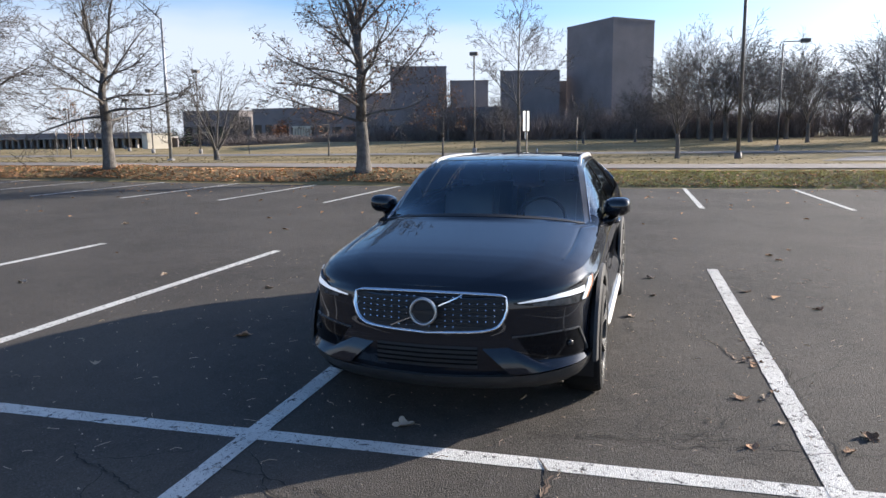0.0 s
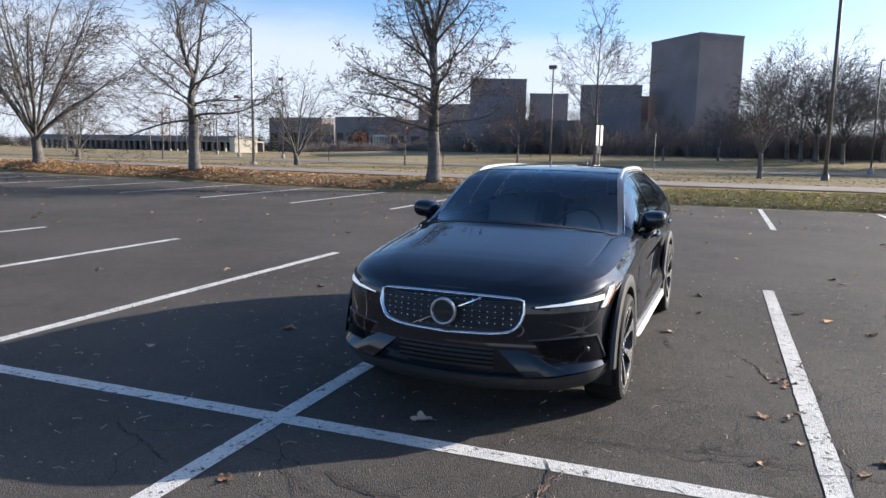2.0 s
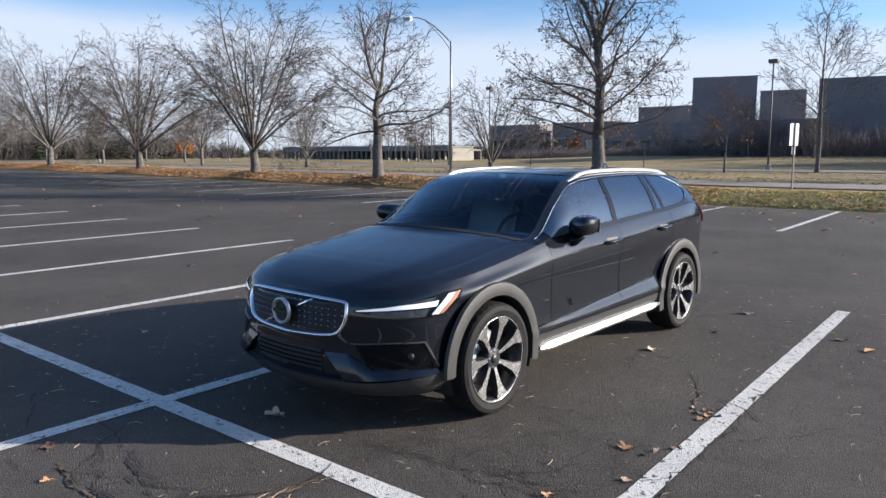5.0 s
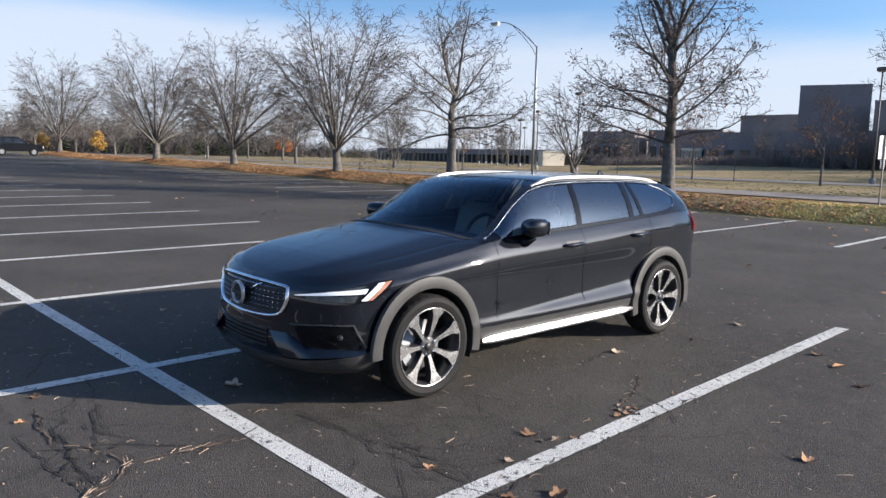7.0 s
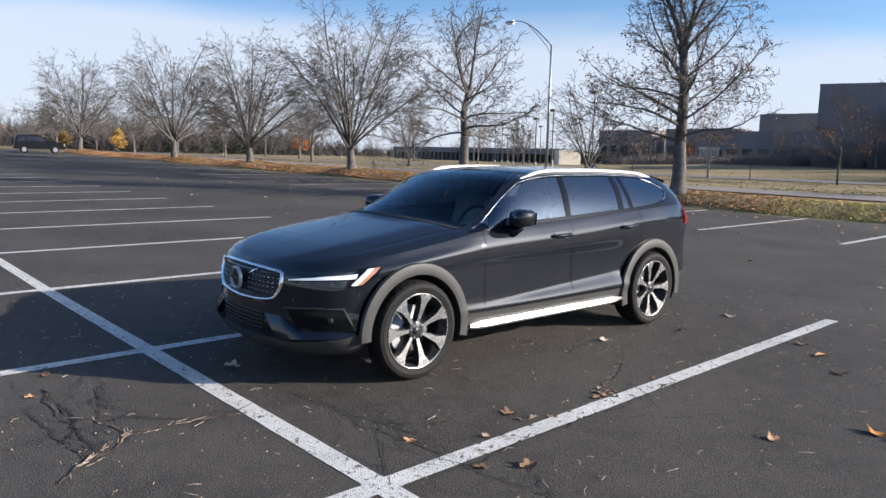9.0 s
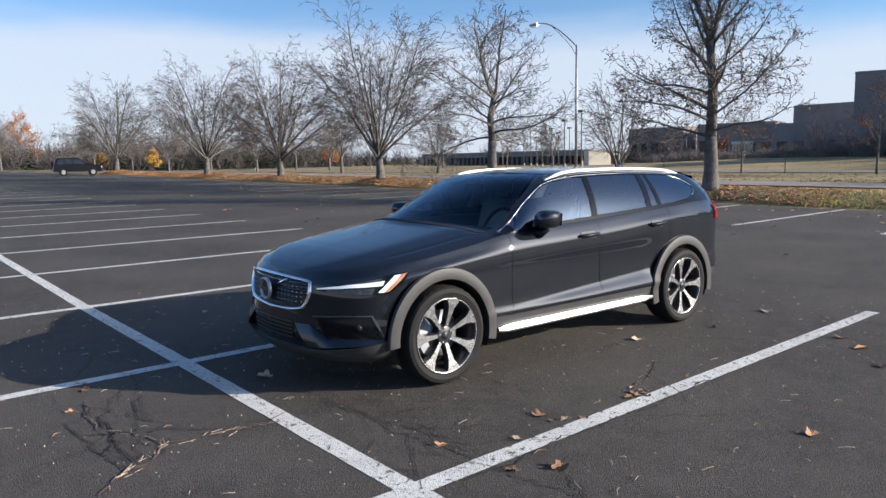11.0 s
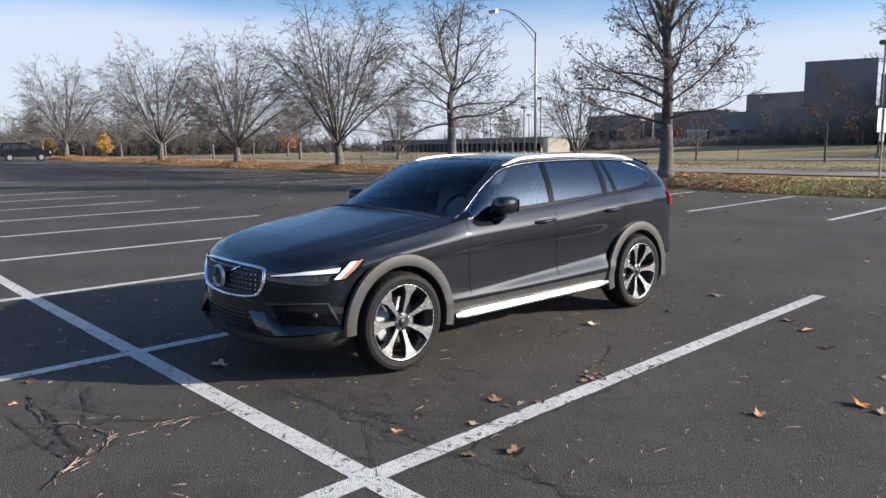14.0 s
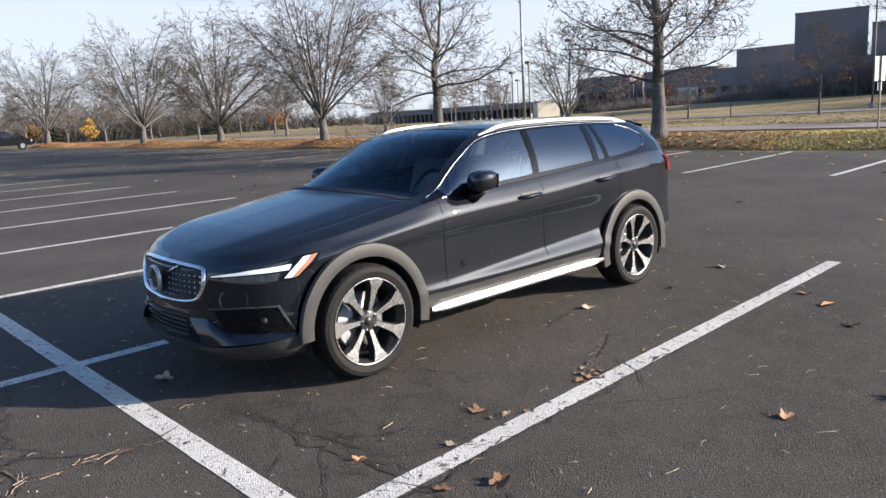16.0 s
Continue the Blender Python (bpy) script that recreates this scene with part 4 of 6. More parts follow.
cant_z = curve((1.30, 0.985), (1.58, 1.05), (1.86, 1.235), (2.15, 1.385), (2.4, 1.425), (2.75, 1.44), (3.1, 1.442), (3.6, 1.432), (4.06, 1.405), (4.3, 1.375), (4.45, 1.33), (4.57, 1.235), (4.68, 1.125), (4.76, 1.042))
cant_x = curve((1.30, 0.80), (1.58, 0.765), (1.9, 0.70), (2.25, 0.645), (2.8, 0.632), (3.5, 0.615), (4.1, 0.585), (4.4, 0.58), (4.6, 0.62), (4.70, 0.56), (4.76, 0.02))
mid_z = curve((0, 0.811), (0.1, 0.862), (0.3, 0.920), (0.6, 0.972), (0.9, 1.015), (1.2, 1.055), (1.34, 1.073), (1.46, 1.105), (1.64, 1.19), (1.9, 1.315), (2.2, 1.43), (2.36, 1.458), (2.6, 1.48), (3.0, 1.492), (3.6, 1.482), (4.2, 1.45), (4.42, 1.43), (4.50, 1.40), (4.6, 1.27), (4.70, 1.11), (4.76, 1.042))
bow = curve((0, 0.0), (0.6, 0.03), (1.2, 0.12), (1.5, 0.24), (2.2, 0.16), (2.7, 0.04), (3.2, 0.0), (4.2, -0.05), (4.5, -0.08), (4.70, -0.02), (4.76, 0.0))
hood_w = curve((0, 1.0), (0.15, 0.925), (0.25, 0.86), (0.4, 0.76), (0.5, 0.69), (1.0, 0.0))
hood_plain = curve((0, 0.0), (0.1, 0.22), (0.25, 0.47), (0.4, 0.68), (0.5, 0.82), (0.54, 0.865), (0.62, 0.91), (0.8, 0.97), (1.0, 1.0))
hood_h = curve((0, 0.0), (0.05, 0.13), (0.15, 0.34), (0.235, 0.46), (0.25, 0.43), (0.265, 0.49), (0.4, 0.69), (0.5, 0.82), (0.54, 0.865), (0.62, 0.91), (0.8, 0.97), (1.0, 1.0))


def top_point(s, a, off=0.0):
    """Bonnet, glasshouse and roof: a runs from the belt (0) over the cant rail (0.4) and roof edge (0.5) to the middle (1)."""
    y = plan_y(s)
    e = side_point(s, belt_z(y))
    g = smooth(1.30, 1.50, y)
    yc = e.y - bow(y)
    crease = smooth(0.40, 0.75, y)
    hw, hh = hood_w(a), hood_plain(a) * (1 - crease) + hood_h(a) * crease
    ph = Vector((e.x * hw, e.y + (yc - e.y) * (1 - hw * hw), e.z + (mid_z(y) - e.z) * hh))
    if g == 0:
        return ph
    p6 = Vector((cant_x(y), e.y, max(cant_z(y), e.z + 0.002)))
    p7 = Vector((max(cant_x(y) - 0.035 - 0.025 * smooth(2.2, 2.6, y), 0.0), e.y - 0.02, p6.z + 0.015 + 0.015 * smooth(2.2, 2.6, y)))
    c = Vector((0, yc, mid_z(y)))
    if a <= 0.4:
        t = a / 0.4
        pg = e.lerp(p6, t) + Vector((0.022 * math.sin(math.pi * t), 0, 0))
    elif a <= 0.5:
        pg = p6.lerp(p7, (a - 0.4) / 0.1)
    else:
        t = (a - 0.5) / 0.5
        w = 1 - t
        pg = Vector((p7.x * w, p7.y + (c.y - p7.y) * (1 - w * w), p7.z + (c.z - p7.z) * (1 - w**2.2)))
    return ph.lerp(pg, g)


def mirrored(verts, faces):
    n = len(verts)
    return list(verts) + [Vector((-v[0], v[1], v[2])) for v in verts], list(faces) + [tuple(i + n for i in reversed(f)) for f in faces]


def grid(fn, us, vs, keep=None):
    verts = [fn(u, v) for u in us for v in vs]
    m = len(vs)
    faces = []
    for i in range(len(us) - 1):
        for j in range(m - 1):
            if keep is None or keep((us[i] + us[i + 1]) / 2, (vs[j] + vs[j + 1]) / 2, [verts[k] for k in (i * m + j, (i + 1) * m + j, (i + 1) * m + j + 1, i * m + j + 1)]):
                faces.append((i * m + j, (i + 1) * m + j, (i + 1) * m + j + 1, i * m + j + 1))
    return verts, faces


def span(a, b, n):
    return [a + (b - a) * k / n for k in range(n + 1)]


car = empty("estate_car", 0.928, 0.305, 0.0, -1.45)
tagged(car, "black estate car with grey wheel-arch cladding and silver rails", "car")

# body side, from nose to tail, open at the wheel arches
ARCH_R = 0.405
us = span(0, S_END, 210)
vs = span(0, 1, 52)
sec = {}


def body_fn(s, v):
    if s not in sec:
        sec[s] = side_in(s, 0)
    y = plan_y(s)
    return side_point(s, low_z(y) + (belt_z(y) - low_z(y)) * v, 0, sec[s])


def outside_arch(s, v, quad):
    c = sum(quad, Vector()) / 4
    return all(math.hypot(c.y - ay, c.z - HUB_Z) > ARCH_R + 0.03 for ay in AXLES) or c.x < 0.6


bv, bf = grid(body_fn, us, vs, outside_arch)
bv, bf = mirrored(bv, bf)
meshpart("body_side", bv, bf, M_BODY, car, smooth=True)

s_cowl, s_head, s_tail = s_of_y(1.44), s_of_y(2.36), S_END
av = [0, 0.025, 0.05, 0.08, 0.11, 0.15, 0.19, 0.225, 0.24, 0.25, 0.26, 0.275, 0.31, 0.35, 0.4, 0.45, 0.5] + span(0.54, 1.0, 14)
hv, hf = grid(top_point, span(0, s_cowl, 70), av)
hv, hf = mirrored(hv, hf)
meshpart("bonnet", hv, hf, M_BODY, car, smooth=True)
hv, hf = grid(top_point, span(s_cowl, s_head, 26), span(0.5, 1.0, 16))
hv, hf = mirrored(hv, hf)
meshpart("windscreen", hv, hf, M_WINDSCREEN, car, smooth=True)
hv, hf = grid(top_point, span(s_head, s_tail, 60), span(0.5, 1.0, 16))
hv, hf = mirrored(hv, hf)
meshpart("roof", hv, hf, M_BODY, car, smooth=True)
hv, hf = grid(top_point, span(s_cowl, s_tail, 90), [0.4, 0.45, 0.5])
hv, hf = mirrored(hv, hf)
meshpart("cant_rail", hv, hf, M_BODY, car, smooth=True)

# side glass and the black frame round it: each pane in a cell of the window band
by_y = {}


def pane_fn(y, a, off=0.0):
    if y not in by_y:
        by_y[y] = s_of_y(y)
    return top_point(by_y[y], a) + Vector((off, 0, 0))


flat_low, flat_high = curve((0, 0.035), (1, 0.035)), curve((0, 0.372), (1, 0.372))
tip_low = curve((0, 0.035), (0.6, 0.05), (0.85, 0.10), (1, 0.20))
tip_high = curve((0, 0.372), (0.5, 0.365), (0.8, 0.325), (1, 0.225))
PANES = (
    ("front_door_window", (1.44, 1.44), (1.64, 1.64), (2.545, 2.62), (2.58, 2.655), flat_low, flat_high),
    ("rear_door_window", (2.58, 2.655), (2.615, 2.69), (3.30, 3.38), (3.325, 3.405), flat_low, flat_high),
    ("quarter_window", (3.325, 3.405), (3.372, 3.452), (3.47, 3.505), (3.495, 3.525), flat_low, flat_high),
    ("cargo_window", (3.495, 3.525), (3.525, 3.55), (4.20, 4.20), (4.36, 4.36), tip_low, tip_high),
)
us = [-1, -0.5] + span(0, 1, 18) + [1.34, 1.67, 2]
vs = [-1] + span(0, 1, 10) + [1.5, 2]
for nm, outer_l, in_l, in_r, outer_r, low_a, high_a in PANES:
    def cell(u, v):
        """A point of the window band: the pane for u and v from 0 to 1, the black surround outside."""
        cu, cv = min(max(u, 0), 1), min(max(v, 0), 1)
        mix = lambda p: p[0] + (p[1] - p[0]) * cv  # noqa: E731
        left, right = mix(in_l), mix(in_r)
        if u < 0:
            y = left + (mix(outer_l) - left) * -u
        elif u > 1:
            y = right + (mix(outer_r) - right) * (u - 1)
        else:
            y = left + (right - left) * u
        lo, hi = low_a(cu), high_a(cu)
        if v < 0:
            a = lo * (1 + v)
        elif v > 1:
            a = hi + (0.4 - hi) * (v - 1)
        else:
            a = lo + (hi - lo) * v
        return pane_fn(round(y, 5), a)

    fv, ff = grid(cell, us, vs, lambda u, v, quad: not (0 < u < 1 and 0 < v < 1))
    pv, pf = grid(cell, span(0, 1, 18), span(0, 1, 10))
    m = M_CLEARGLASS if nm.startswith("front") else M_TINT
    for side in (1, -1):
        meshpart("window_frame", [Vector((side * p.x, p.y, p.z)) for p in fv], ff if side > 0 else [tuple(reversed(q)) for q in ff], M_GLOSS, car, "gloss black window surround", True)
        sv = [Vector((side * (p.x - 0.004), p.y, p.z)) for p in pv]
        meshpart(nm, sv, pf if side > 0 else [tuple(reversed(q)) for q in pf], m, car, smooth=True)
    if nm.startswith("cargo"):
        rim = [cell(u, 1.0) for u in span(0.55, 1, 10)] + [cell(u, 0.0) for u in span(1, 0.8, 4)]
        for side in (1, -1):
            tube("window_tip_trim", [(side * (q.x + 0.003), q.y, q.z) for q in rim], 0.004, M_CHROME, car, 6, "bright trim at the window's tip")
acuts = [0.0, 0.03] + span(0.06, 0.345, 8) + [0.37, 0.4]
hv, hf = mirrored(*grid(pane_fn, span(4.36, 4.755, 16), acuts))
meshpart("rear_pillar", hv, hf, M_BODY, car, smooth=True)


def ribbon(name, pts, width, off, material, both=True, up=None, thick=0.006, label=""):
    """A raised strip along points (s, z) of the body side."""
    out = []
    n = len(pts)
    for side in ((1, -1) if both else (1,)):
        v, f = [], []
        for i, (s, z) in enumerate(pts):
            s0, z0 = pts[max(i - 1, 0)]
            s1, z1 = pts[min(i + 1, n - 1)]
            d = Vector((s1 - s0, z1 - z0)).normalized()
            w = width[i] if isinstance(width, (list, tuple)) else width
            for k, o in ((-0.5, off - thick), (-0.5, off), (0.5, off), (0.5, off - thick)):
                p = side_point(s - d.y * w * k, z + d.x * w * k, o)
                v.append(Vector((side * p.x, p.y, p.z)))
        for i in range(n - 1):
            for k in range(3):
                q = (4 * i + k, 4 * i + k + 1, 4 * i + 4 + k + 1, 4 * i + 4 + k)
                f.append(q if side < 0 else tuple(reversed(q)))
        f += [(0, 1, 2, 3), tuple(4 * (n - 1) + k for k in (3, 2, 1, 0))]
        out.append(meshpart(name, v, f, material, car, label, False))
    return out


def crisp(ob, angle=0.5):
    """Keeps the real edges of a smooth-shaded part sharp."""
    ob.data.set_sharp_from_angle(angle=angle)
    return ob


def band(name, low, high, off, material, both=True, n=18, m=5, thick=0.012, label="", parent=None):
    """A raised panel between a lower and an upper line of (s, z) on the body side."""
    def along(line, f):
        x = f * (len(line) - 1)
        i = min(int(x), len(line) - 2)
        return (line[i][0] + (line[i + 1][0] - line[i][0]) * (x - i), line[i][1] + (line[i + 1][1] - line[i][1]) * (x - i))

    out = []
    for side in ((1, -1) if both else (1,)):
        v, f = [], []
        for i in range(n + 1):
            a, b = along(low, i / n), along(high, i / n)
            for j in range(-1, m + 2):
                t = min(max(j / m, 0), 1)
                here = off[0] + (off[1] - off[0]) * t if isinstance(off, tuple) else off(i / n, t) if callable(off) else off
                o = here - thick if j in (-1, m + 1) else here
                p = side_point(a[0] + (b[0] - a[0]) * t, a[1] + (b[1] - a[1]) * t, o)
                v.append(Vector((side * p.x, p.y, p.z)))
        w = m + 3
        for i in range(n):
            for j in range(w - 1):
                q = (i * w + j, (i + 1) * w + j, (i + 1) * w + j + 1, i * w + j + 1)
                f.append(q if side > 0 else tuple(reversed(q)))
        for i in (0, n):
            f.append(tuple(i * w + j for j in range(w)))
        out.append(crisp(meshpart(name, v, f, material, parent or car, label, True)))
    return out


def sy(y):
    return s_of_y(y)


# shut lines
for y0, y1, zt, zb in ((1.56, 1.57, None, 0.42), (2.575, 2.62, None, 0.42), (3.58, 3.56, None, 0.72)):
    pts = []
    for k in range(15):
        t = k / 14
        y = y0 + (y1 - y0) * t
        top = belt_z(y) - 0.004
        pts.append((sy(y), top + (zb - top) * t))
    ribbon("shut_line", pts, 0.006, 0.0012, M_GLOSS, thick=0.004)
pts = [(sy(y), 0.41) for y in span(1.5, 3.35, 16)]
ribbon("shut_line", pts, 0.006, 0.0012, M_GLOSS, thick=0.004)
bonnet_gap = [top_point(s_of_y(0.52 + 0.92 * k / 24), 0.25) for k in range(25)]
for side in (1, -1):
    tube("bonnet_shut_line", [(side * q.x, q.y, q.z - 0.001) for q in bonnet_gap], 0.0035, M_GLOSS, car, 6)

# wheel arch cladding, sill and lower cladding
for ay, nm in ((AXLES[0], "front"), (AXLES[1], "rear")):
    for side in (1, -1):
        v, f = [], []
        n = 44
        for i in range(n + 1):
            w = radians(-12 + (194 if nm == "front" else 206) * i / n)
            ring = ((ARCH_R - 0.005, 0.855, 0), (ARCH_R - 0.005, None, 0.018), (ARCH_R + 0.03, None, 0.024), (0.476, None, 0.015), (0.484, None, -0.006))
            for r, xx, o in ring:
                y, z = ay + r * math.cos(w), max(HUB_Z + r * math.sin(w), 0.235)
                s = sy(min(max(y, 0.02), 4.7))
                p = side_point(s, z, 0.0)
                x = (xx if xx else max(p.x, 0.905) + o)
                v.append(Vector((side * x, y, z)))
        for i in range(n):
            for j in range(4):
                q = (5 * i + j, 5 * i + j + 1, 5 * i + 6 + j, 5 * i + 5 + j)
                f.append(tuple(reversed(q)) if side > 0 else q)
        crisp(meshpart("arch_cladding", v, f, M_CLAD, car, "grey plastic wheel-arch cladding", True), 0.8)
        # inner wheel well
        v, f = [], []
        for i in range(25):
            w = radians(-20 + 220 * i / 24)
            for x in (0.90, 0.52):
                v.append(Vector((side * x, ay + (ARCH_R + 0.01) * math.cos(w), HUB_Z + (ARCH_R + 0.01) * math.sin(w))))
        f = [(2 * i, 2 * i + 1, 2 * i + 3, 2 * i + 2) for i in range(24)]
        k = len(v)
        v.append(Vector((side * 0.52, ay, HUB_Z)))
        f += [(2 * i + 1, k, 2 * i + 3) for i in range(24)]
        meshpart("wheel_well", v, f, M_MATTE, car, smooth=True)
ylow = span(1.37, 3.28, 24)
band("lower_cladding", [(sy(y), 0.295) for y in ylow], [(sy(y), 0.408) for y in ylow], 0.008, M_LIP, thick=0.03)
for side in (1, -1):
    v, f = [], []
    for i in range(31):
        y = 1.40 + 1.90 * i / 30
        for x, z in ((0.898, 0.348), (0.926, 0.342), (0.943, 0.305), (0.938, 0.288), (0.87, 0.268)):
            e = 1 - smooth(3.12, 3.30, y) - (1 - smooth(1.38, 1.50, y))
            t = 1 - 0.4 * (1 - e) * (x > 0.93)
            v.append(Vector((side * (0.90 + (x - 0.90) * t), y, 0.312 + (z - 0.312) * (0.45 + 0.55 * e))))
        if i:
            for j in range(4):
                q = (5 * i - 5 + j, 5 * i + j, 5 * i + j + 1, 5 * i - 4 + j)
                f.append(q if side < 0 else tuple(reversed(q)))
    crisp(meshpart("sill_trim", v, f, M_ALU, car, "bright silver sill trim", True))
# underbody keeps light from passing below the doors
bm = bmesh.new()
box(bm, -0.66, 0.66, 0.35, 4.4, 0.24, 0.40, 0.02)
part("underbody", bm, M_MATTE, car)
bm = bmesh.new()
box(bm, -0.50, 0.50, 0.24, 1.3, 0.42, 0.78, 0.02)
part("engine_block", bm, M_MATTE, car)

# ---- front: grille, badge, lamps, lower bumper ----


def s_of_x(x):
    lo, hi = 0.0, 2.2
    for _ in range(40):
        mid = (lo + hi) / 2
        if plan_x(mid) < x:
            lo = mid
        else:
            hi = mid
    return lo


gr_top = curve((0, 0.780), (0.25, 0.777), (0.43, 0.770), (0.458, 0.765))
gr_bot = curve((0, 0.574), (0.25, 0.584), (0.37, 0.598), (0.40, 0.610), (0.442, 0.665), (0.456, 0.710), (0.460, 0.715))


def front_point(x, z, off):
    p = side_point(s_of_x(abs(x)), z, off)
    return Vector((math.copysign(p.x, x), p.y, p.z))


xs = span(-0.456, 0.456, 48)
v, f = grid(lambda x, t: front_point(x, gr_bot(abs(x)) + (gr_top(abs(x)) - gr_bot(abs(x))) * t, 0.004), xs, span(0, 1, 6))
meshpart("grille_mesh", v, f, M_MATTE, car, "black grille insert")
loop = [(x, gr_top(abs(x))) for x in span(-0.452, 0.452, 40)] + [(x, gr_bot(abs(x))) for x in span(0.452, -0.452, 60)]
v, f = [], []
n = len(loop)
for i, (x, z) in enumerate(loop):
    x0, z0 = loop[i - 1]
    x1, z1 = loop[(i + 1) % n]
    d = Vector((x1 - x0, z1 - z0)).normalized()
    nx, nz = -d.y, d.x
    wide = 0.012 if z > 0.73 else 0.021
    for k, o in ((0, 0.002), (0.25, 0.022), (0.75, 0.022), (1, 0.0)):
        v.append(front_point(x + nx * wide * k, z + nz * wide * k, o))
for i in range(n):
    for k in range(3):
        j = (i + 1) % n
        f.append((4 * i + k, 4 * i + k + 1, 4 * j + k + 1, 4 * j + k))
meshpart("grille_surround", v, f, M_CHROME, car, "chrome grille surround", True)
v, f = [], []
for row in range(7):
    for c in range(20):
        x = -0.437 + 0.046 * c
        z = 0.600 + 0.0325 * row
        if abs(x) > 0.44 or not gr_bot(abs(x)) + 0.02 < z < gr_top(abs(x)) - 0.015 or math.hypot(x, z - 0.688) < 0.09:
            continue
        p = front_point(x, z, 0.012)
        k = len(v)
        r = 0.0062
        v += [p + Vector((-r, 0, 0)), p + Vector((0, 0, -r)), p + Vector((r, 0, 0)), p + Vector((0, 0, r)), p + Vector((0, -0.005, 0))]
        f += [(k, k + 1, k + 4), (k + 1, k + 2, k + 4), (k + 2, k + 3, k + 4), (k + 3, k, k + 4)]
tagged(meshpart("grille_studs", v, f, M_CHROME, car, "rows of small chrome studs"), kind="stuff")
for k in range(9):
    z = 0.598 + 0.021 * k
    xm = 0.44 if z > 0.70 else 0.415 if z > 0.645 else 0.35
    v, f = grid(lambda x, t: front_point(x, z + 0.010 * t, 0.004 + 0.005 * (0 < t < 1)), span(-xm, xm, 30), [0, 0.25, 0.75, 1])
    meshpart("grille_slat", v, f, M_MATTE, car)
# slanting bar and round badge
v, f = [], []
for i in range(13):
    t = i / 12
    x, z = -0.21 + 0.42 * t, 0.590 + 0.185 * t
    for o, w in ((0.012, -0.006), (0.020, -0.004), (0.020, 0.004), (0.012, 0.006)):
        v.append(front_point(x, z + w, o))
    if i:
        f += [(4 * i - 4 + k, 4 * i - 3 + k, 4 * i + 1 + k, 4 * i + k) for k in range(3)]
meshpart("grille_bar", v, f, M_CHROME, car, "slanting chrome bar")
v, f = [], []
for i in range(40):
    w = 2 * math.pi * i / 40
    for r, h in ((0.080, 0.0), (0.079, 0.018), (0.072, 0.023), (0.065, 0.018), (0.063, 0.004)):
        v.append(Vector((r * math.cos(w), r * math.sin(w), h)))
    j = (i + 1) % 40
    f += [(5 * i + k, 5 * j + k, 5 * j + k + 1, 5 * i + k + 1) for k in range(4)]
ring = meshpart("badge_ring", v, f, M_ALU, car, "round silver badge ring", True)
ring.matrix_local = pose(0, -0.004, 0.688, 90, 0, 0)
bm = bmesh.new()
bmesh.ops.create_circle(bm, cap_ends=True, radius=0.06, segments=32)
disc = part("badge_disc", bm, M_MATTE, car)
disc.matrix_local = pose(0, -0.012, 0.688, 90, 0, 0)
bm = bmesh.new()
box(bm, -0.064, 0.064, -0.011, 0.011, 0, 0.006, 0.002)
bar = part("badge_bar", bm, M_RIMDARK, car, "plain dark bar")
bar.matrix_local = pose(0, -0.020, 0.688, 90, 0, 0)

# head lamps
sx = s_of_x
hl_low = [(sx(0.505), 0.724), (sx(0.63), 0.711), (sx(0.76), 0.701), (sy(0.36), 0.697), (sy(0.47), 0.704), (sy(0.58), 0.770)]
hl_high = [(sx(0.498), 0.732), (sx(0.63), 0.750), (sx(0.76), 0.774), (sy(0.36), 0.802), (sy(0.50), 0.828), (sy(0.625), 0.833)]
lamps = band("head_lamp", hl_low, hl_high, 0.006, M_GLOSS, n=30, m=6, label="black head lamp housing with a lit light strip")
for lamp, side in zip(lamps, (1, -1)):
    def sub(name, low, high, off, material, label=""):
        obs = band(name, low, high, off, material, True, 16, 3, 0.006, label, car)
        keep = obs[0] if side > 0 else obs[1]
        drop = obs[1] if side > 0 else obs[0]
        bpy.data.objects.remove(drop)
        keep.parent = lamp
        return keep
    sub("light_strip", [(sx(0.522), 0.730), (sx(0.63), 0.738), (sx(0.76), 0.748), (sy(0.42), 0.756)], [(sx(0.522), 0.735), (sx(0.63), 0.751), (sx(0.76), 0.770), (sy(0.44), 0.786)], 0.012, M_LAMPWHITE, "lit white light strip")
    sub("light_strip_head", [(sy(0.388), 0.712), (sy(0.430), 0.711)], [(sy(0.512), 0.818), (sy(0.558), 0.822)], 0.0128, M_LAMPWHITE, "lit white light strip end")
    sub("indicator", [(sy(0.433), 0.711), (sy(0.466), 0.714)], [(sy(0.561), 0.822), (sy(0.607), 0.828)], 0.0118, M_AMBER, "amber side lens")
    sub("projector", [(sx(0.60), 0.714), (sx(0.75), 0.704), (sy(0.35), 0.702)], [(sx(0.60), 0.730), (sx(0.75), 0.740), (sy(0.37), 0.744)], 0.0105, M_LENS, "clear lower lamp lens")
    sub("upper_lens", [(sx(0.66), 0.755), (sx(0.76), 0.774), (sy(0.40), 0.786)], [(sx(0.68), 0.758), (sx(0.77), 0.781), (sy(0.43), 0.806)], 0.0105, M_LENS, "clear upper lamp lens")

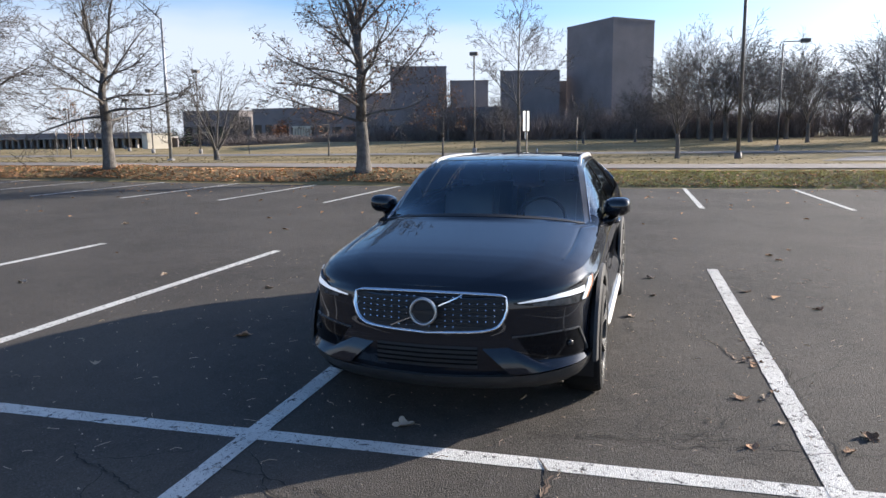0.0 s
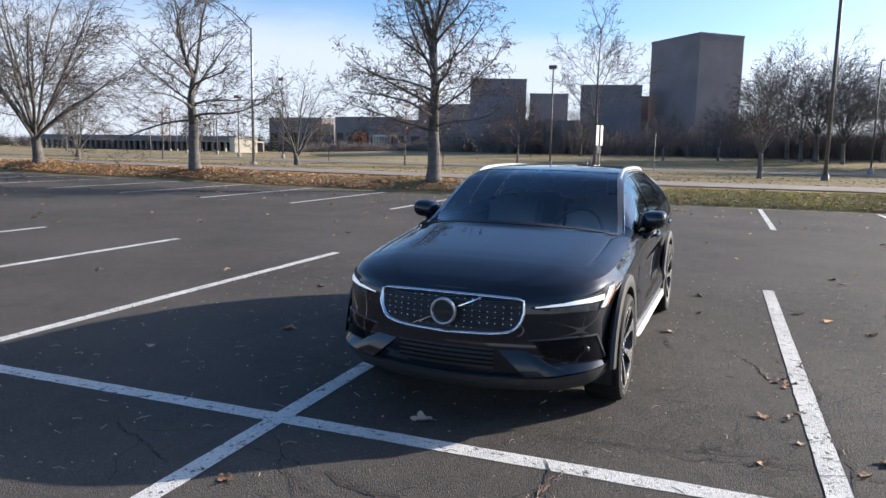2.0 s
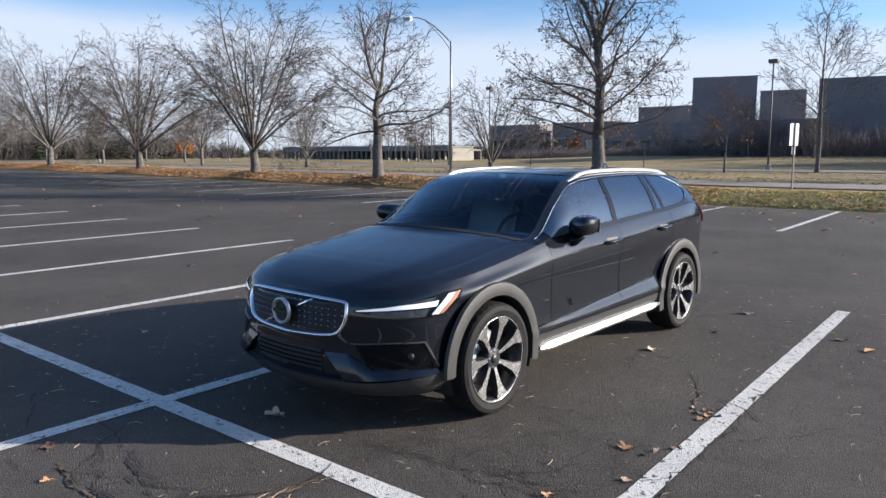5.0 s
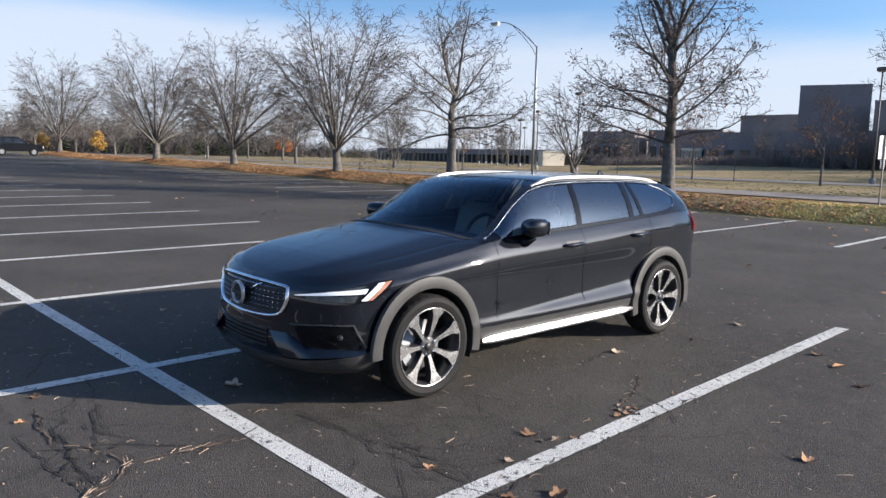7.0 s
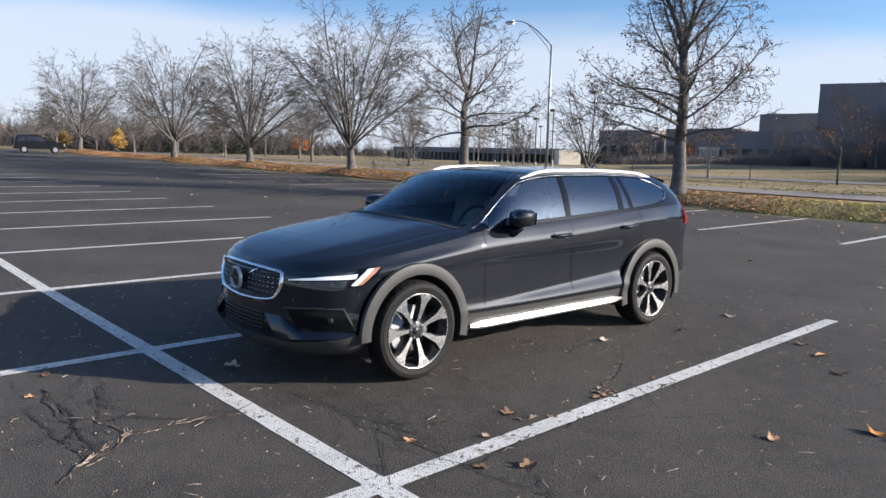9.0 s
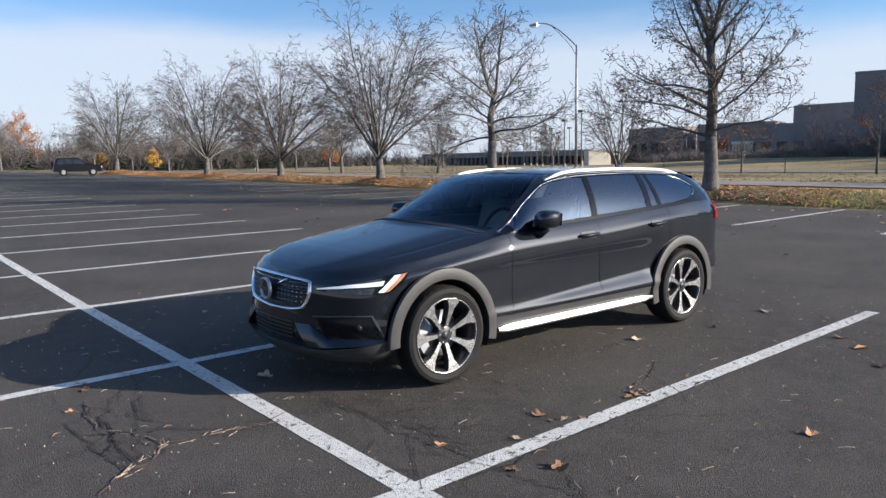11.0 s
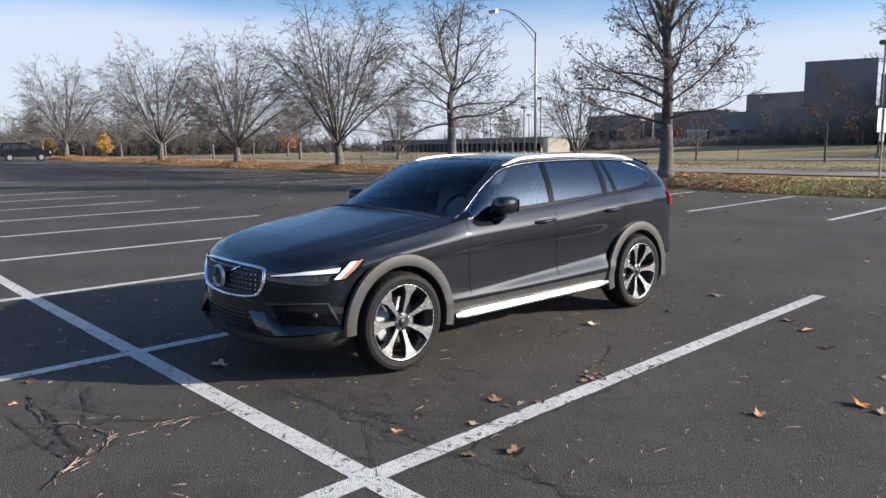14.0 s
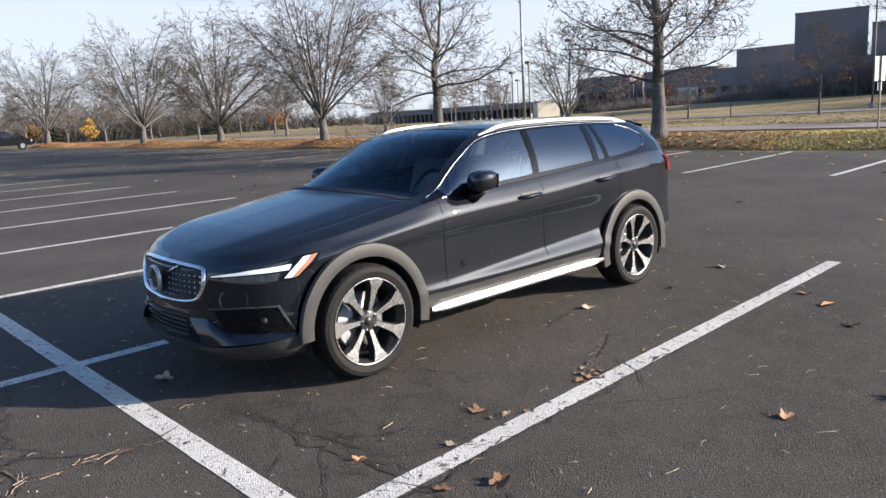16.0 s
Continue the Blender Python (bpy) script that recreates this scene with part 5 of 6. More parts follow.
# lower bumper
fx = span(-0.30, 0.30, 24)
v, f = grid(lambda x, t: front_point(x, 0.365 + 0.125 * t, 0.003), fx, span(0, 1, 4))
meshpart("lower_grille", v, f, M_MATTE, car, "black lower grille")
for k in range(4):
    z = 0.385 + 0.027 * k
    v, f = grid(lambda x, t: front_point(x, z + 0.009 * t, 0.003 + 0.010 * (0 < t < 1)), fx, [0, 0.3, 0.7, 1])
    meshpart("lower_grille_slat", v, f, M_GLOSS, car)
band("bumper_wedge", [(sx(0.48), 0.338), (sx(0.58), 0.346), (sx(0.71), 0.360), (sy(0.42), 0.374)], [(sx(0.325), 0.481), (sx(0.47), 0.486), (sx(0.62), 0.408), (sy(0.41), 0.400)], lambda f, t: 0.006 + 0.045 * (1 - t) * (1 - 0.6 * smooth(0.6, 1.0, f)), M_WEDGE, n=24, m=5, thick=0.05)
band("fog_recess", [(sx(0.59), 0.425), (sx(0.72), 0.412), (sy(0.395), 0.412)], [(sx(0.51), 0.546), (sx(0.72), 0.556), (sy(0.34), 0.556)], 0.003, M_GLOSS, n=16, m=4, label="black fog lamp recess")
# Thin added band: the lit edge of the recess, put in as colour.
band("fog_trim", [(sx(0.49), 0.540), (sx(0.71), 0.556), (sy(0.34), 0.556), (sy(0.41), 0.415)], [(sx(0.49), 0.546), (sx(0.71), 0.562), (sy(0.35), 0.562), (sy(0.42), 0.418)], 0.010, M_RECESSRIM, n=18, m=2)
for side in (1, -1):
    p = front_point(side * 0.79, 0.485, 0.010)
    bm = bmesh.new()
    bmesh.ops.create_cone(bm, cap_ends=True, segments=20, radius1=0.019, radius2=0.016, depth=0.012)
    fog = part("fog_lamp", bm, M_RIMDARK, car, "small round fog lamp", True)
    fog.matrix_local = Matrix.Translation(p) @ pose(0, 0, 0, 90, 0, side * 40)
band("bumper_lip", [(0.0, 0.222), (sx(0.6), 0.226), (sx(0.82), 0.232), (sy(0.49), 0.240)], [(0.0, 0.318), (sx(0.6), 0.330), (sx(0.82), 0.362), (sy(0.49), 0.392)], lambda f, t: (0.014 + 0.024 * t) * (1 - 0.6 * smooth(0.72, 1.0, f)), M_LIP, n=36, m=4, thick=0.05)
band("rear_lamp", [(sy(4.40), 0.95), (sy(4.55), 0.93), (sx(0.0) + S_END - 0.75, 0.92)], [(sy(4.42), 1.08), (sy(4.55), 1.12), (S_END - 0.75, 1.13)], 0.012, M_RED, n=14, m=4, label="red rear lamp")
band("rear_bumper_cladding", [(sy(4.24), 0.335), (sy(4.5), 0.345), (S_END, 0.37)], [(sy(4.24), 0.46), (sy(4.5), 0.48), (S_END, 0.50)], 0.012, M_CLAD, n=16, m=3)

# roof rails and spoiler
for side in (1, -1):
    pts = []
    for k in range(29):
        y = 2.20 + 2.0 * k / 28
        e = smooth(2.20, 2.42, y) * (1 - smooth(3.98, 4.20, y))
        p = top_point(s_of_y(y), 0.46)
        pts.append(Vector((side * (p.x + 0.005), p.y, p.z + 0.004 + 0.024 * e)))
    v, f = [], []
    for i, p in enumerate(pts):
        for dx, dz in ((-0.012, -0.026), (-0.011, -0.006), (-0.006, -0.002), (0.006, -0.003), (0.011, -0.008), (0.012, -0.03)):
            v.append(p + Vector((side * dx, 0, dz)))
        if i:
            for j in range(5):
                q = (6 * i - 6 + j, 6 * i - 5 + j, 6 * i + 1 + j, 6 * i + j)
                f.append(q if side < 0 else tuple(reversed(q)))
    f += [(0, 1, 2, 3, 4, 5), tuple(len(v) - 6 + k for k in (5, 4, 3, 2, 1, 0))]
    crisp(meshpart("roof_rail", v, f, M_ALU, car, "silver roof rail", True), 0.7)
SPOILER = ((4.24, 0.0, 0.002), (4.32, 0.0, 0.012), (4.42, 0.0, 0.012), (4.42, 0.13, -0.006), (4.42, 0.125, -0.034), (4.40, 0.0, -0.03))
v, f = grid(lambda k, a: top_point(s_of_y(SPOILER[k][0]), a) + Vector((0, SPOILER[k][1], SPOILER[k][2])), range(6), span(0.5, 1.0, 14))
v, f = mirrored(v, f)
crisp(meshpart("roof_spoiler", v, f, M_BODY, car, "black roof spoiler", True))
bm = bmesh.new()
bmesh.ops.create_cone(bm, cap_ends=True, segments=12, radius1=0.035, radius2=0.012, depth=0.06)
bmesh.ops.scale(bm, vec=(0.5, 2.0, 1), verts=bm.verts)
fin = part("roof_aerial", bm, M_BODY, car, smooth=True)
fin.matrix_local = pose(0, 4.0, 1.48, 0, 0, 0)

# door mirrors
for side in (1, -1):
    bm = bmesh.new()
    bmesh.ops.create_uvsphere(bm, u_segments=24, v_segments=16, radius=1.0)
    for q in bm.verts:
        x, y, z = q.co
        sgn = lambda t, p: math.copysign(abs(t) ** p, t)  # noqa: E731
        q.co = Vector((0.104 * sgn(x, 0.7), 0.115 * sgn(y, 0.8) + (0.035 if y > 0 else 0) * 0 - 0.03 * x * side, 0.072 * sgn(z, 0.72) + 0.012 * x * side))
        if y > 0.55:
            q.co.y = min(q.co.y, 0.07)
    mh = part("mirror_housing", bm, M_BODY, car, "black door mirror", True)
    mh.matrix_local = pose(side * 0.948, 1.90, 1.106, 0, 0, side * -8)
    bm = bmesh.new()
    box(bm, -0.085, 0.085, -0.003, 0.003, -0.048, 0.048, 0.002)
    mg = part("mirror_glass", bm, M_CHROME, mh)
    mg.matrix_local = pose(0, 0.073, 0)
    tube("mirror_arm", [(side * 0.845, 1.85, 0.985), (side * 0.895, 1.87, 0.995), (side * 0.94, 1.90, 1.04)], [0.045, 0.036, 0.03], M_GLOSS, car, 10)

# door handles
for y, z in ((2.42, 0.945), (3.36, 0.975)):
    for side in (1, -1):
        s0 = s_of_y(y)
        p = side_point(s0, z, 0.0)
        pts = [(side * (p.x + o), y + d, z + 0.03 * d) for d, o in ((-0.115, 0.004), (-0.09, 0.026), (-0.03, 0.034), (0.04, 0.034), (0.095, 0.027), (0.115, 0.004))]
        tube("door_handle", pts, [0.012, 0.015, 0.016, 0.016, 0.015, 0.012], M_BODY, car, 10)
        v, f = grid(lambda a, b: Vector((side * (side_point(s_of_y(y + a), z + b).x + 0.0025), y + a, z + b)), span(-0.085, 0.085, 8), span(-0.028, 0.026, 4))
        meshpart("handle_recess", v, f if side < 0 else [tuple(reversed(q)) for q in f], M_MATTE, car)
# bright line below the side windows
for side in (1, -1):
    v, f = [], []
    ys = span(1.52, 4.24, 40)
    for i, y in enumerate(ys):
        s0 = s_of_y(y)
        a, b = top_point(s0, 0.004), top_point(s0, 0.03)
        v += [Vector((side * (a.x + 0.006), a.y, a.z)), Vector((side * (b.x + 0.007), b.y, b.z))]
        if i:
            q = (2 * i - 2, 2 * i - 1, 2 * i + 1, 2 * i)
            f.append(tuple(reversed(q)) if side > 0 else q)
    meshpart("window_trim", v, f, M_GLOSS, car)


# ---- wheels ----
def build_wheel():
    """One wheel facing +x: tyre with tread, seven-spoke two-tone rim, hub, disc and caliper."""
    top = new("wheel")
    prof = ((0.266, 0.095), (0.274, 0.112), (0.307, 0.121), (0.332, 0.112), (0.346, 0.095), (0.3515, 0.07), (0.352, 0.0), (0.3515, -0.07), (0.346, -0.095), (0.332, -0.112), (0.30, -0.12), (0.256, -0.10))
    n = 72
    v, f = [], []
    for i in range(n):
        w = 2 * math.pi * i / n
        for r, x in prof:
            notch = 0.007 if (r > 0.34 and i % 2 and abs(x) > 0.05) else 0.0
            v.append(Vector((x, (r - notch) * math.cos(w), (r - notch) * math.sin(w))))
        j = (i + 1) % n
        m = len(prof)
        f += [(m * i + k, m * i + k + 1, m * j + k + 1, m * j + k) for k in range(m - 1)]
    tyre = crisp(meshpart("tyre", v, f, M_RUBBER, top, "black low-profile tyre", True), 0.35)
    v, f = [], []
    for i in range(n):
        w = 2 * math.pi * i / n
        v += [Vector((x, r * math.cos(w), r * math.sin(w))) for r, x in ((0.265, 0.108), (0.269, 0.112), (0.2655, 0.1145), (0.2615, 0.112))]
        j = (i + 1) % n
        f += [(4 * i + k, 4 * j + k, 4 * j + k + 1, 4 * i + k + 1) for k in range(3)]
    meshpart("rim_edge", v, f, M_RIM, top, "thin silver rim edge", True)
    prof = ((0.266, 0.104), (0.268, 0.108), (0.262, 0.111), (0.256, 0.106), (0.248, 0.085), (0.240, 0.03), (0.236, -0.09))
    v, f = [], []
    for i in range(n):
        w = 2 * math.pi * i / n
        v += [Vector((x, r * math.cos(w), r * math.sin(w))) for r, x in prof]
        j = (i + 1) % n
        m = len(prof)
        f += [(m * i + k, m * j + k, m * j + k + 1, m * i + k + 1) for k in range(m - 1)]
    rim = meshpart("rim", v, f, M_RIMDARK, top, "dark rim barrel", True)
    for k in range(7):
        w = 2 * math.pi * k / 7 + 0.22
        ca, sa = math.cos(w), math.sin(w)

        def at(r, t, x):
            return Vector((x, r * ca - t * sa, r * sa + t * ca))

        rows = ((0.050, 0.012, 0.080), (0.10, 0.014, 0.088), (0.15, 0.018, 0.096), (0.195, 0.024, 0.102), (0.222, 0.036, 0.107), (0.244, 0.051, 0.110), (0.260, 0.047, 0.112))
        v, f = [], []
        for r, hw, x in rows:
            v += [at(r, -hw, x), at(r, hw, x)]
        f = [(2 * i, 2 * i + 1, 2 * i + 3, 2 * i + 2) for i in range(len(rows) - 1)]
        meshpart("spoke_face", v, [tuple(reversed(q)) for q in f], M_RIM, top, "machined silver spoke")
        v, f = [], []
        for r, hw, x in rows:
            v += [at(r, -hw - 0.007, x - 0.05), at(r, -hw - 0.001, x - 0.0015), at(r, hw + 0.001, x - 0.0015), at(r, hw + 0.007, x - 0.05)]
        for i in range(len(rows) - 1):
            f += [(4 * i + q, 4 * i + 4 + q, 4 * i + 5 + q, 4 * i + 1 + q) for q in range(3)]
        meshpart("spoke", v, f, M_RIMDARK, top)
    tube("hub", [(0.02, 0, 0), (0.078, 0, 0), (0.084, 0, 0)], [0.075, 0.068, 0.058], M_RIMDARK, top, 28)
    tube("centre_cap", [(0.08, 0, 0), (0.090, 0, 0)], [0.031, 0.029], M_RIMDARK, top, 20)
    for k in range(5):
        w = 2 * math.pi * k / 5 + 0.3
        c = (0.054 * math.cos(w), 0.054 * math.sin(w))
        tube("wheel_nut", [(0.07, *c), (0.094, *c)], [0.010, 0.008], M_CHROME, top, 6)
    tube("brake_disc", [(-0.02, 0, 0), (0.0, 0, 0)], [0.17, 0.17], M_GALV, top, 40)
    v, f = [], []
    for i in range(9):
        w = radians(150 + 60 * i / 8)
        for r, x in ((0.12, 0.03), (0.19, 0.03), (0.19, -0.04)):
            v.append(Vector((x, r * math.cos(w), r * math.sin(w))))
        if i:
            f += [(3 * i - 3 + q, 3 * i + q, 3 * i + 1 + q, 3 * i - 2 + q) for q in range(2)]
    meshpart("brake_caliper", v, f, M_GALV, top)
    tube("barrel", [(-0.10, 0, 0), (-0.095, 0, 0)], [0.235, 0.235], M_MATTE, top, 40)
    return top


wheel = build_wheel()
for ay in AXLES:
    for side in (1, -1):
        spin = 12 if ay < 2 else 40
        local = pose(side * 0.818, ay, HUB_Z + 0.002, spin, 0, 0 if side > 0 else 180)
        tyre_src = next(c for c in wheel.children if c.name.split(".")[0] == "tyre")
        tyre = tyre_src.copy()
        scene.collection.objects.link(tyre)
        tyre.name = "wheel"
        tyre.parent = car
        tyre.matrix_local = local
        tyre["label"] = "alloy wheel with seven silver spokes and a black tyre"
        for c in wheel.children:
            if c is tyre_src:
                continue
            d = c.copy()
            scene.collection.objects.link(d)
            d.parent = tyre
            d.matrix_local = Matrix()
for c in list(wheel.children):
    bpy.data.objects.remove(c)
bpy.data.objects.remove(wheel)

# ---- cabin ----


def seat(x, y, rest=True):
    bm = bmesh.new()
    box(bm, x - 0.25, x + 0.25, y - 0.28, y + 0.24, 0.52, 0.68, 0.05)
    part("seat_cushion", bm, M_SEAT, car, "beige leather seat")
    bm = bmesh.new()
    box(bm, -0.25, 0.25, -0.06, 0.06, 0, 0.60, 0.05)
    b = part("seat_back", bm, M_SEAT, car, "beige leather seat back")
    b.matrix_local = pose(x, y + 0.22, 0.62, -18, 0, 0)
    bm = bmesh.new()
    box(bm, -0.13, 0.13, -0.05, 0.05, 0.62, 0.80, 0.045)
    h = part("head_rest", bm, M_SEAT, car, "beige head rest")
    h.matrix_local = pose(x, y + 0.22, 0.62, -16, 0, 0)


for x in (-0.37, 0.37):
    seat(x, 2.25)
seat(-0.36, 3.10)
seat(0.36, 3.10)
bm = bmesh.new()
box(bm, -0.70, 0.70, 1.36, 1.78, 0.66, 1.03, 0.06)
part("dashboard", bm, M_DASH, car)
bm = bmesh.new()
box(bm, -0.78, 0.78, 1.4, 4.4, 0.40, 0.44)
part("cabin_floor", bm, M_DASH, car)
for side in (1, -1):
    bm = bmesh.new()
    box(bm, side * 0.80 - 0.02, side * 0.80 + 0.02, 1.5, 4.3, 0.44, 1.03, 0.01)
    part("door_lining", bm, M_DASH, car)
v, f = [], []
for i in range(33):
    w = 2 * math.pi * i / 32
    v.append(Vector((0.185 * math.cos(w), 0, 0.185 * math.sin(w))))
wheel_rim = tube("steering_wheel", v, 0.016, M_DASH, car, 8)
wheel_rim.matrix_local = pose(0.37, 1.92, 0.99, -22, 0, 0)
tube("steering_spoke", [(0.20, 1.91, 0.985), (0.37, 1.90, 0.975), (0.54, 1.91, 0.985)], [0.02, 0.05, 0.02], M_ALU, car, 8)
bm = bmesh.new()
box(bm, -0.12, 0.12, -0.02, 0.02, -0.035, 0.035, 0.012)
rv_mirror = part("cabin_mirror", bm, M_DASH, car)
rv_mirror.matrix_local = pose(0, 1.98, 1.33)
for pts in ([(0.55, 1.33, 1.068), (0.1, 1.28, 1.078), (-0.28, 1.32, 1.082)], [(-0.12, 1.27, 1.078), (-0.5, 1.35, 1.070), (-0.68, 1.46, 1.062)]):
    tube("wiper", pts, 0.006, M_MATTE, car, 6)
v, f = grid(lambda s, a: top_point(s, a) + Vector((0, 0, 0.003)), span(s_of_y(1.405), s_of_y(1.455), 2), span(0.42, 1.0, 16))
v, f = mirrored(v, f)
meshpart("cowl_panel", v, f, M_MATTE, car)
# black border of the windscreen
v, f = grid(lambda s, a: top_point(s, a) + Vector((0, -0.002, 0.003)), span(s_of_y(2.325), s_of_y(2.375), 2), span(0.5, 1.0, 16))
v, f = mirrored(v, f)
meshpart("windscreen_border", v, f, M_GLOSS, car)

for side in (1, -1):
    pts = []
    for y in span(1.50, 4.0, 60):
        p = top_point(s_of_y(y), 0.385)
        pts.append(Vector((side * (p.x + 0.004), p.y, p.z)))
    tube("pillar_trim", pts, 0.003, M_CHROME, car, 6, "thin bright trim line")

# ---- leaves, grass and cracks ----
leaf_rng = random.Random(21)


def scatter(count, where, size, lift, flat=0.5):
    """Loose leaves: small bent four-sided blades lying on the ground."""
    v, f = [], []
    r = leaf_rng
    for _ in range(count):
        x, y = where(r)
        w = r.uniform(*size)
        t = r.uniform(0, 6.28)
        a = Vector((math.cos(t), math.sin(t), r.uniform(-flat, flat))) * w
        b = Vector((-math.sin(t), math.cos(t), r.uniform(-flat, flat))) * w * r.uniform(0.5, 0.8)
        c = Vector((x, y, ground_height(x, y) + lift + r.uniform(0, 0.02)))
        k = len(v)
        v += [c - a, c + b + Vector((0, 0, w * 0.25)), c + a, c - b + Vector((0, 0, w * 0.25))]
        f.append((k, k + 1, k + 2, k + 3))
    return v, f


def bank_leaf(r):
    while True:
        x, y = r.uniform(-80, 22), 19.7 + 6.5 * r.random() ** 1.5
        thick = 0.9 if x < -3 else 0.36
        if r.random() < thick * (0.5 + 0.8 * abs(noise.noise((x * 0.25, y * 0.6, 3)))):
            return x, y


M_BANKLEAF = surface("bank_leaves", (0.60, 0.34, 0.17), (0.40, 0.195, 0.09), scale=0.35, rough=0.85, per_island=0.5, spec=0.2)
v, f = scatter(52000, bank_leaf, (0.028, 0.065), 0.012)
tagged(new("fallen_leaves", mesh_of("fallen_leaves", v, f, M_BANKLEAF)), "brown and tan fallen leaves covering the bank", "leaves", kind="stuff")


def lot_leaf(r):
    while True:
        x, y = r.uniform(-45, 14), r.uniform(4, 19.6)
        if r.random() < (y / 19.6) ** 2:
            return x, y


v, f = scatter(420, lot_leaf, (0.04, 0.075), 0.03, 0.3)
tagged(new("fallen_leaves", mesh_of("fallen_leaves", v, f, M_BANKLEAF)), "scattered dry leaves on the asphalt", "leaves", kind="stuff")


def blades(count):
    v, f = [], []
    r = leaf_rng
    for _ in range(count):
        x, y = (r.uniform(-5, 20) if r.random() < 0.55 else r.uniform(-70, 20)), 19.62 + 6.0 * r.random()
        if x < -4 and r.random() < 0.84:
            continue
        z = ground_height(x, y) - 0.01
        for _ in range(3):
            h = r.uniform(0.025, 0.075)
            t = r.uniform(0, 6.28)
            p = Vector((x + r.gauss(0, 0.04), y + r.gauss(0, 0.04), z))
            o = Vector((math.cos(t), math.sin(t), 0)) * 0.016
            k = len(v)
            v += [p - o, p + o, p + Vector((r.gauss(0, 0.04), r.gauss(0, 0.04), h))]
            f.append((k, k + 1, k + 2))
    return v, f


v, f = blades(42000)
tagged(new("grass", mesh_of("grass", v, f, M_BLADE)), "short green and straw-coloured grass on the bank", "grass", kind="stuff")

def tufts(count):
    """Coarse tufts and fallen leaves over the lawn, thicker in patches."""
    v, f = [], []
    r = leaf_rng
    while len(f) < count:
        x, y = r.uniform(-110, 40), 32.5 + 52 * r.random() ** 1.6
        if 50.6 < y < 57.4 or (y < 50 and x > 11 and y > 34) or r.random() > 0.15 + 1.4 * abs(noise.noise((x * 0.09, y * 0.16, 7))):
            continue
        z = ground_height(x, y) - 0.01
        h, w, t = r.uniform(0.02, 0.05), r.uniform(0.05, 0.16), r.uniform(0, 6.28)
        o = Vector((math.cos(t), math.sin(t), 0)) * w
        k = len(v)
        v += [Vector((x, y, z)) - o, Vector((x, y, z)) + o, Vector((x + r.gauss(0, 0.06), y + r.gauss(0, 0.06), z + h))]
        f.append((k, k + 1, k + 2))
    return v, f


M_TUFT = surface("dry_tufts", (0.15, 0.135, 0.06), (0.32, 0.235, 0.12), scale=0.3, rough=0.9, per_island=0.6, spec=0.1)
v, f = tufts(14000)
tagged(new("grass", mesh_of("grass", v, f, M_TUFT)), "coarse dry tufts and leaves over the lawn", "grass", kind="stuff")

# Near-black ribbon colour standing for the shade inside an open crack.
M_CRACK = surface("crack_shadow", (0.012, 0.011, 0.010), (0.022, 0.020, 0.018), scale=6, rough=0.95)


M_CRACKDIRT = surface("crack_dirt", (0.20, 0.132, 0.088), (0.07, 0.052, 0.04), scale=9, rough=0.95, bump=0.003, bump_scale=120, grain=0.3)


def crack(x0, y0, x1, y1, wander=0.07, width=0.012, seed=0, fork=0, dirt=False):
    """A ragged crack in the asphalt: a flat ribbon painted shade-dark, with tan dirt on top if asked."""
    r = random.Random(seed)
    a, b = Vector((x0, y0, 0)), Vector((x1, y1, 0))
    n = max(8, int((b - a).length / 0.028))
    side = Vector((-(b - a).y, (b - a).x, 0)).normalized()
    v, f = [], []
    off = 0.0
    for i in range(n + 1):
        off = off * 0.88 + r.gauss(0, wander * 0.2)
        p = a.lerp(b, i / n) + side * off * min(1, 4 * i / n, 4 * (n - i) / n)
        w = width * r.uniform(0.15, 1.0) * min(1, 0.3 + 5 * i / n, 0.3 + 5 * (n - i) / n)
        q = side * w
        v += [(p.x - q.x, p.y - q.y, lot_height(p.x) + 0.0062), (p.x + q.x, p.y + q.y, lot_height(p.x) + 0.0062)]
        if i:
            f.append((2 * i - 2, 2 * i, 2 * i + 1, 2 * i - 1))
    ob = tagged(new("asphalt_crack", mesh_of("asphalt_crack", v, f, M_CRACK)), "ragged asphalt crack with its shade drawn as a dark line", "crack", "cracks in the lot", kind="structure")
    if dirt:
        g = []
        for i in range(n):
            if noise.noise((i * 0.35, seed * 1.7, 0)) > -0.2:
                g.append((2 * i, 2 * i + 2, 2 * i + 3, 2 * i + 1))
        c = [(0.5 * (v[2 * i][0] + v[2 * i + 1][0]), 0.5 * (v[2 * i][1] + v[2 * i + 1][1])) for i in range(n + 1)]
        dv = []
        for i in range(n + 1):
            for j in (2 * i, 2 * i + 1):
                dv.append((c[i][0] + (v[j][0] - c[i][0]) * 0.85, c[i][1] + (v[j][1] - c[i][1]) * 0.85, v[j][2] + 0.0012))
        tagged(new("crack_dirt", mesh_of("crack_dirt", dv, g, M_CRACKDIRT)), "tan dirt lodged in an asphalt crack", "crack", "cracks in the lot", kind="structure")
    for k in range(fork):
        t = r.uniform(0.2, 0.8)
        p = a.lerp(b, t)
        d = (b - a).normalized() * r.uniform(0.3, 0.8) + side * r.choice((-1, 1)) * r.uniform(0.3, 0.8)
        crack(p.x, p.y, p.x + d.x, p.y + d.y, wander * 0.8, width * 0.6, seed * 7 + k + 1)
    return ob


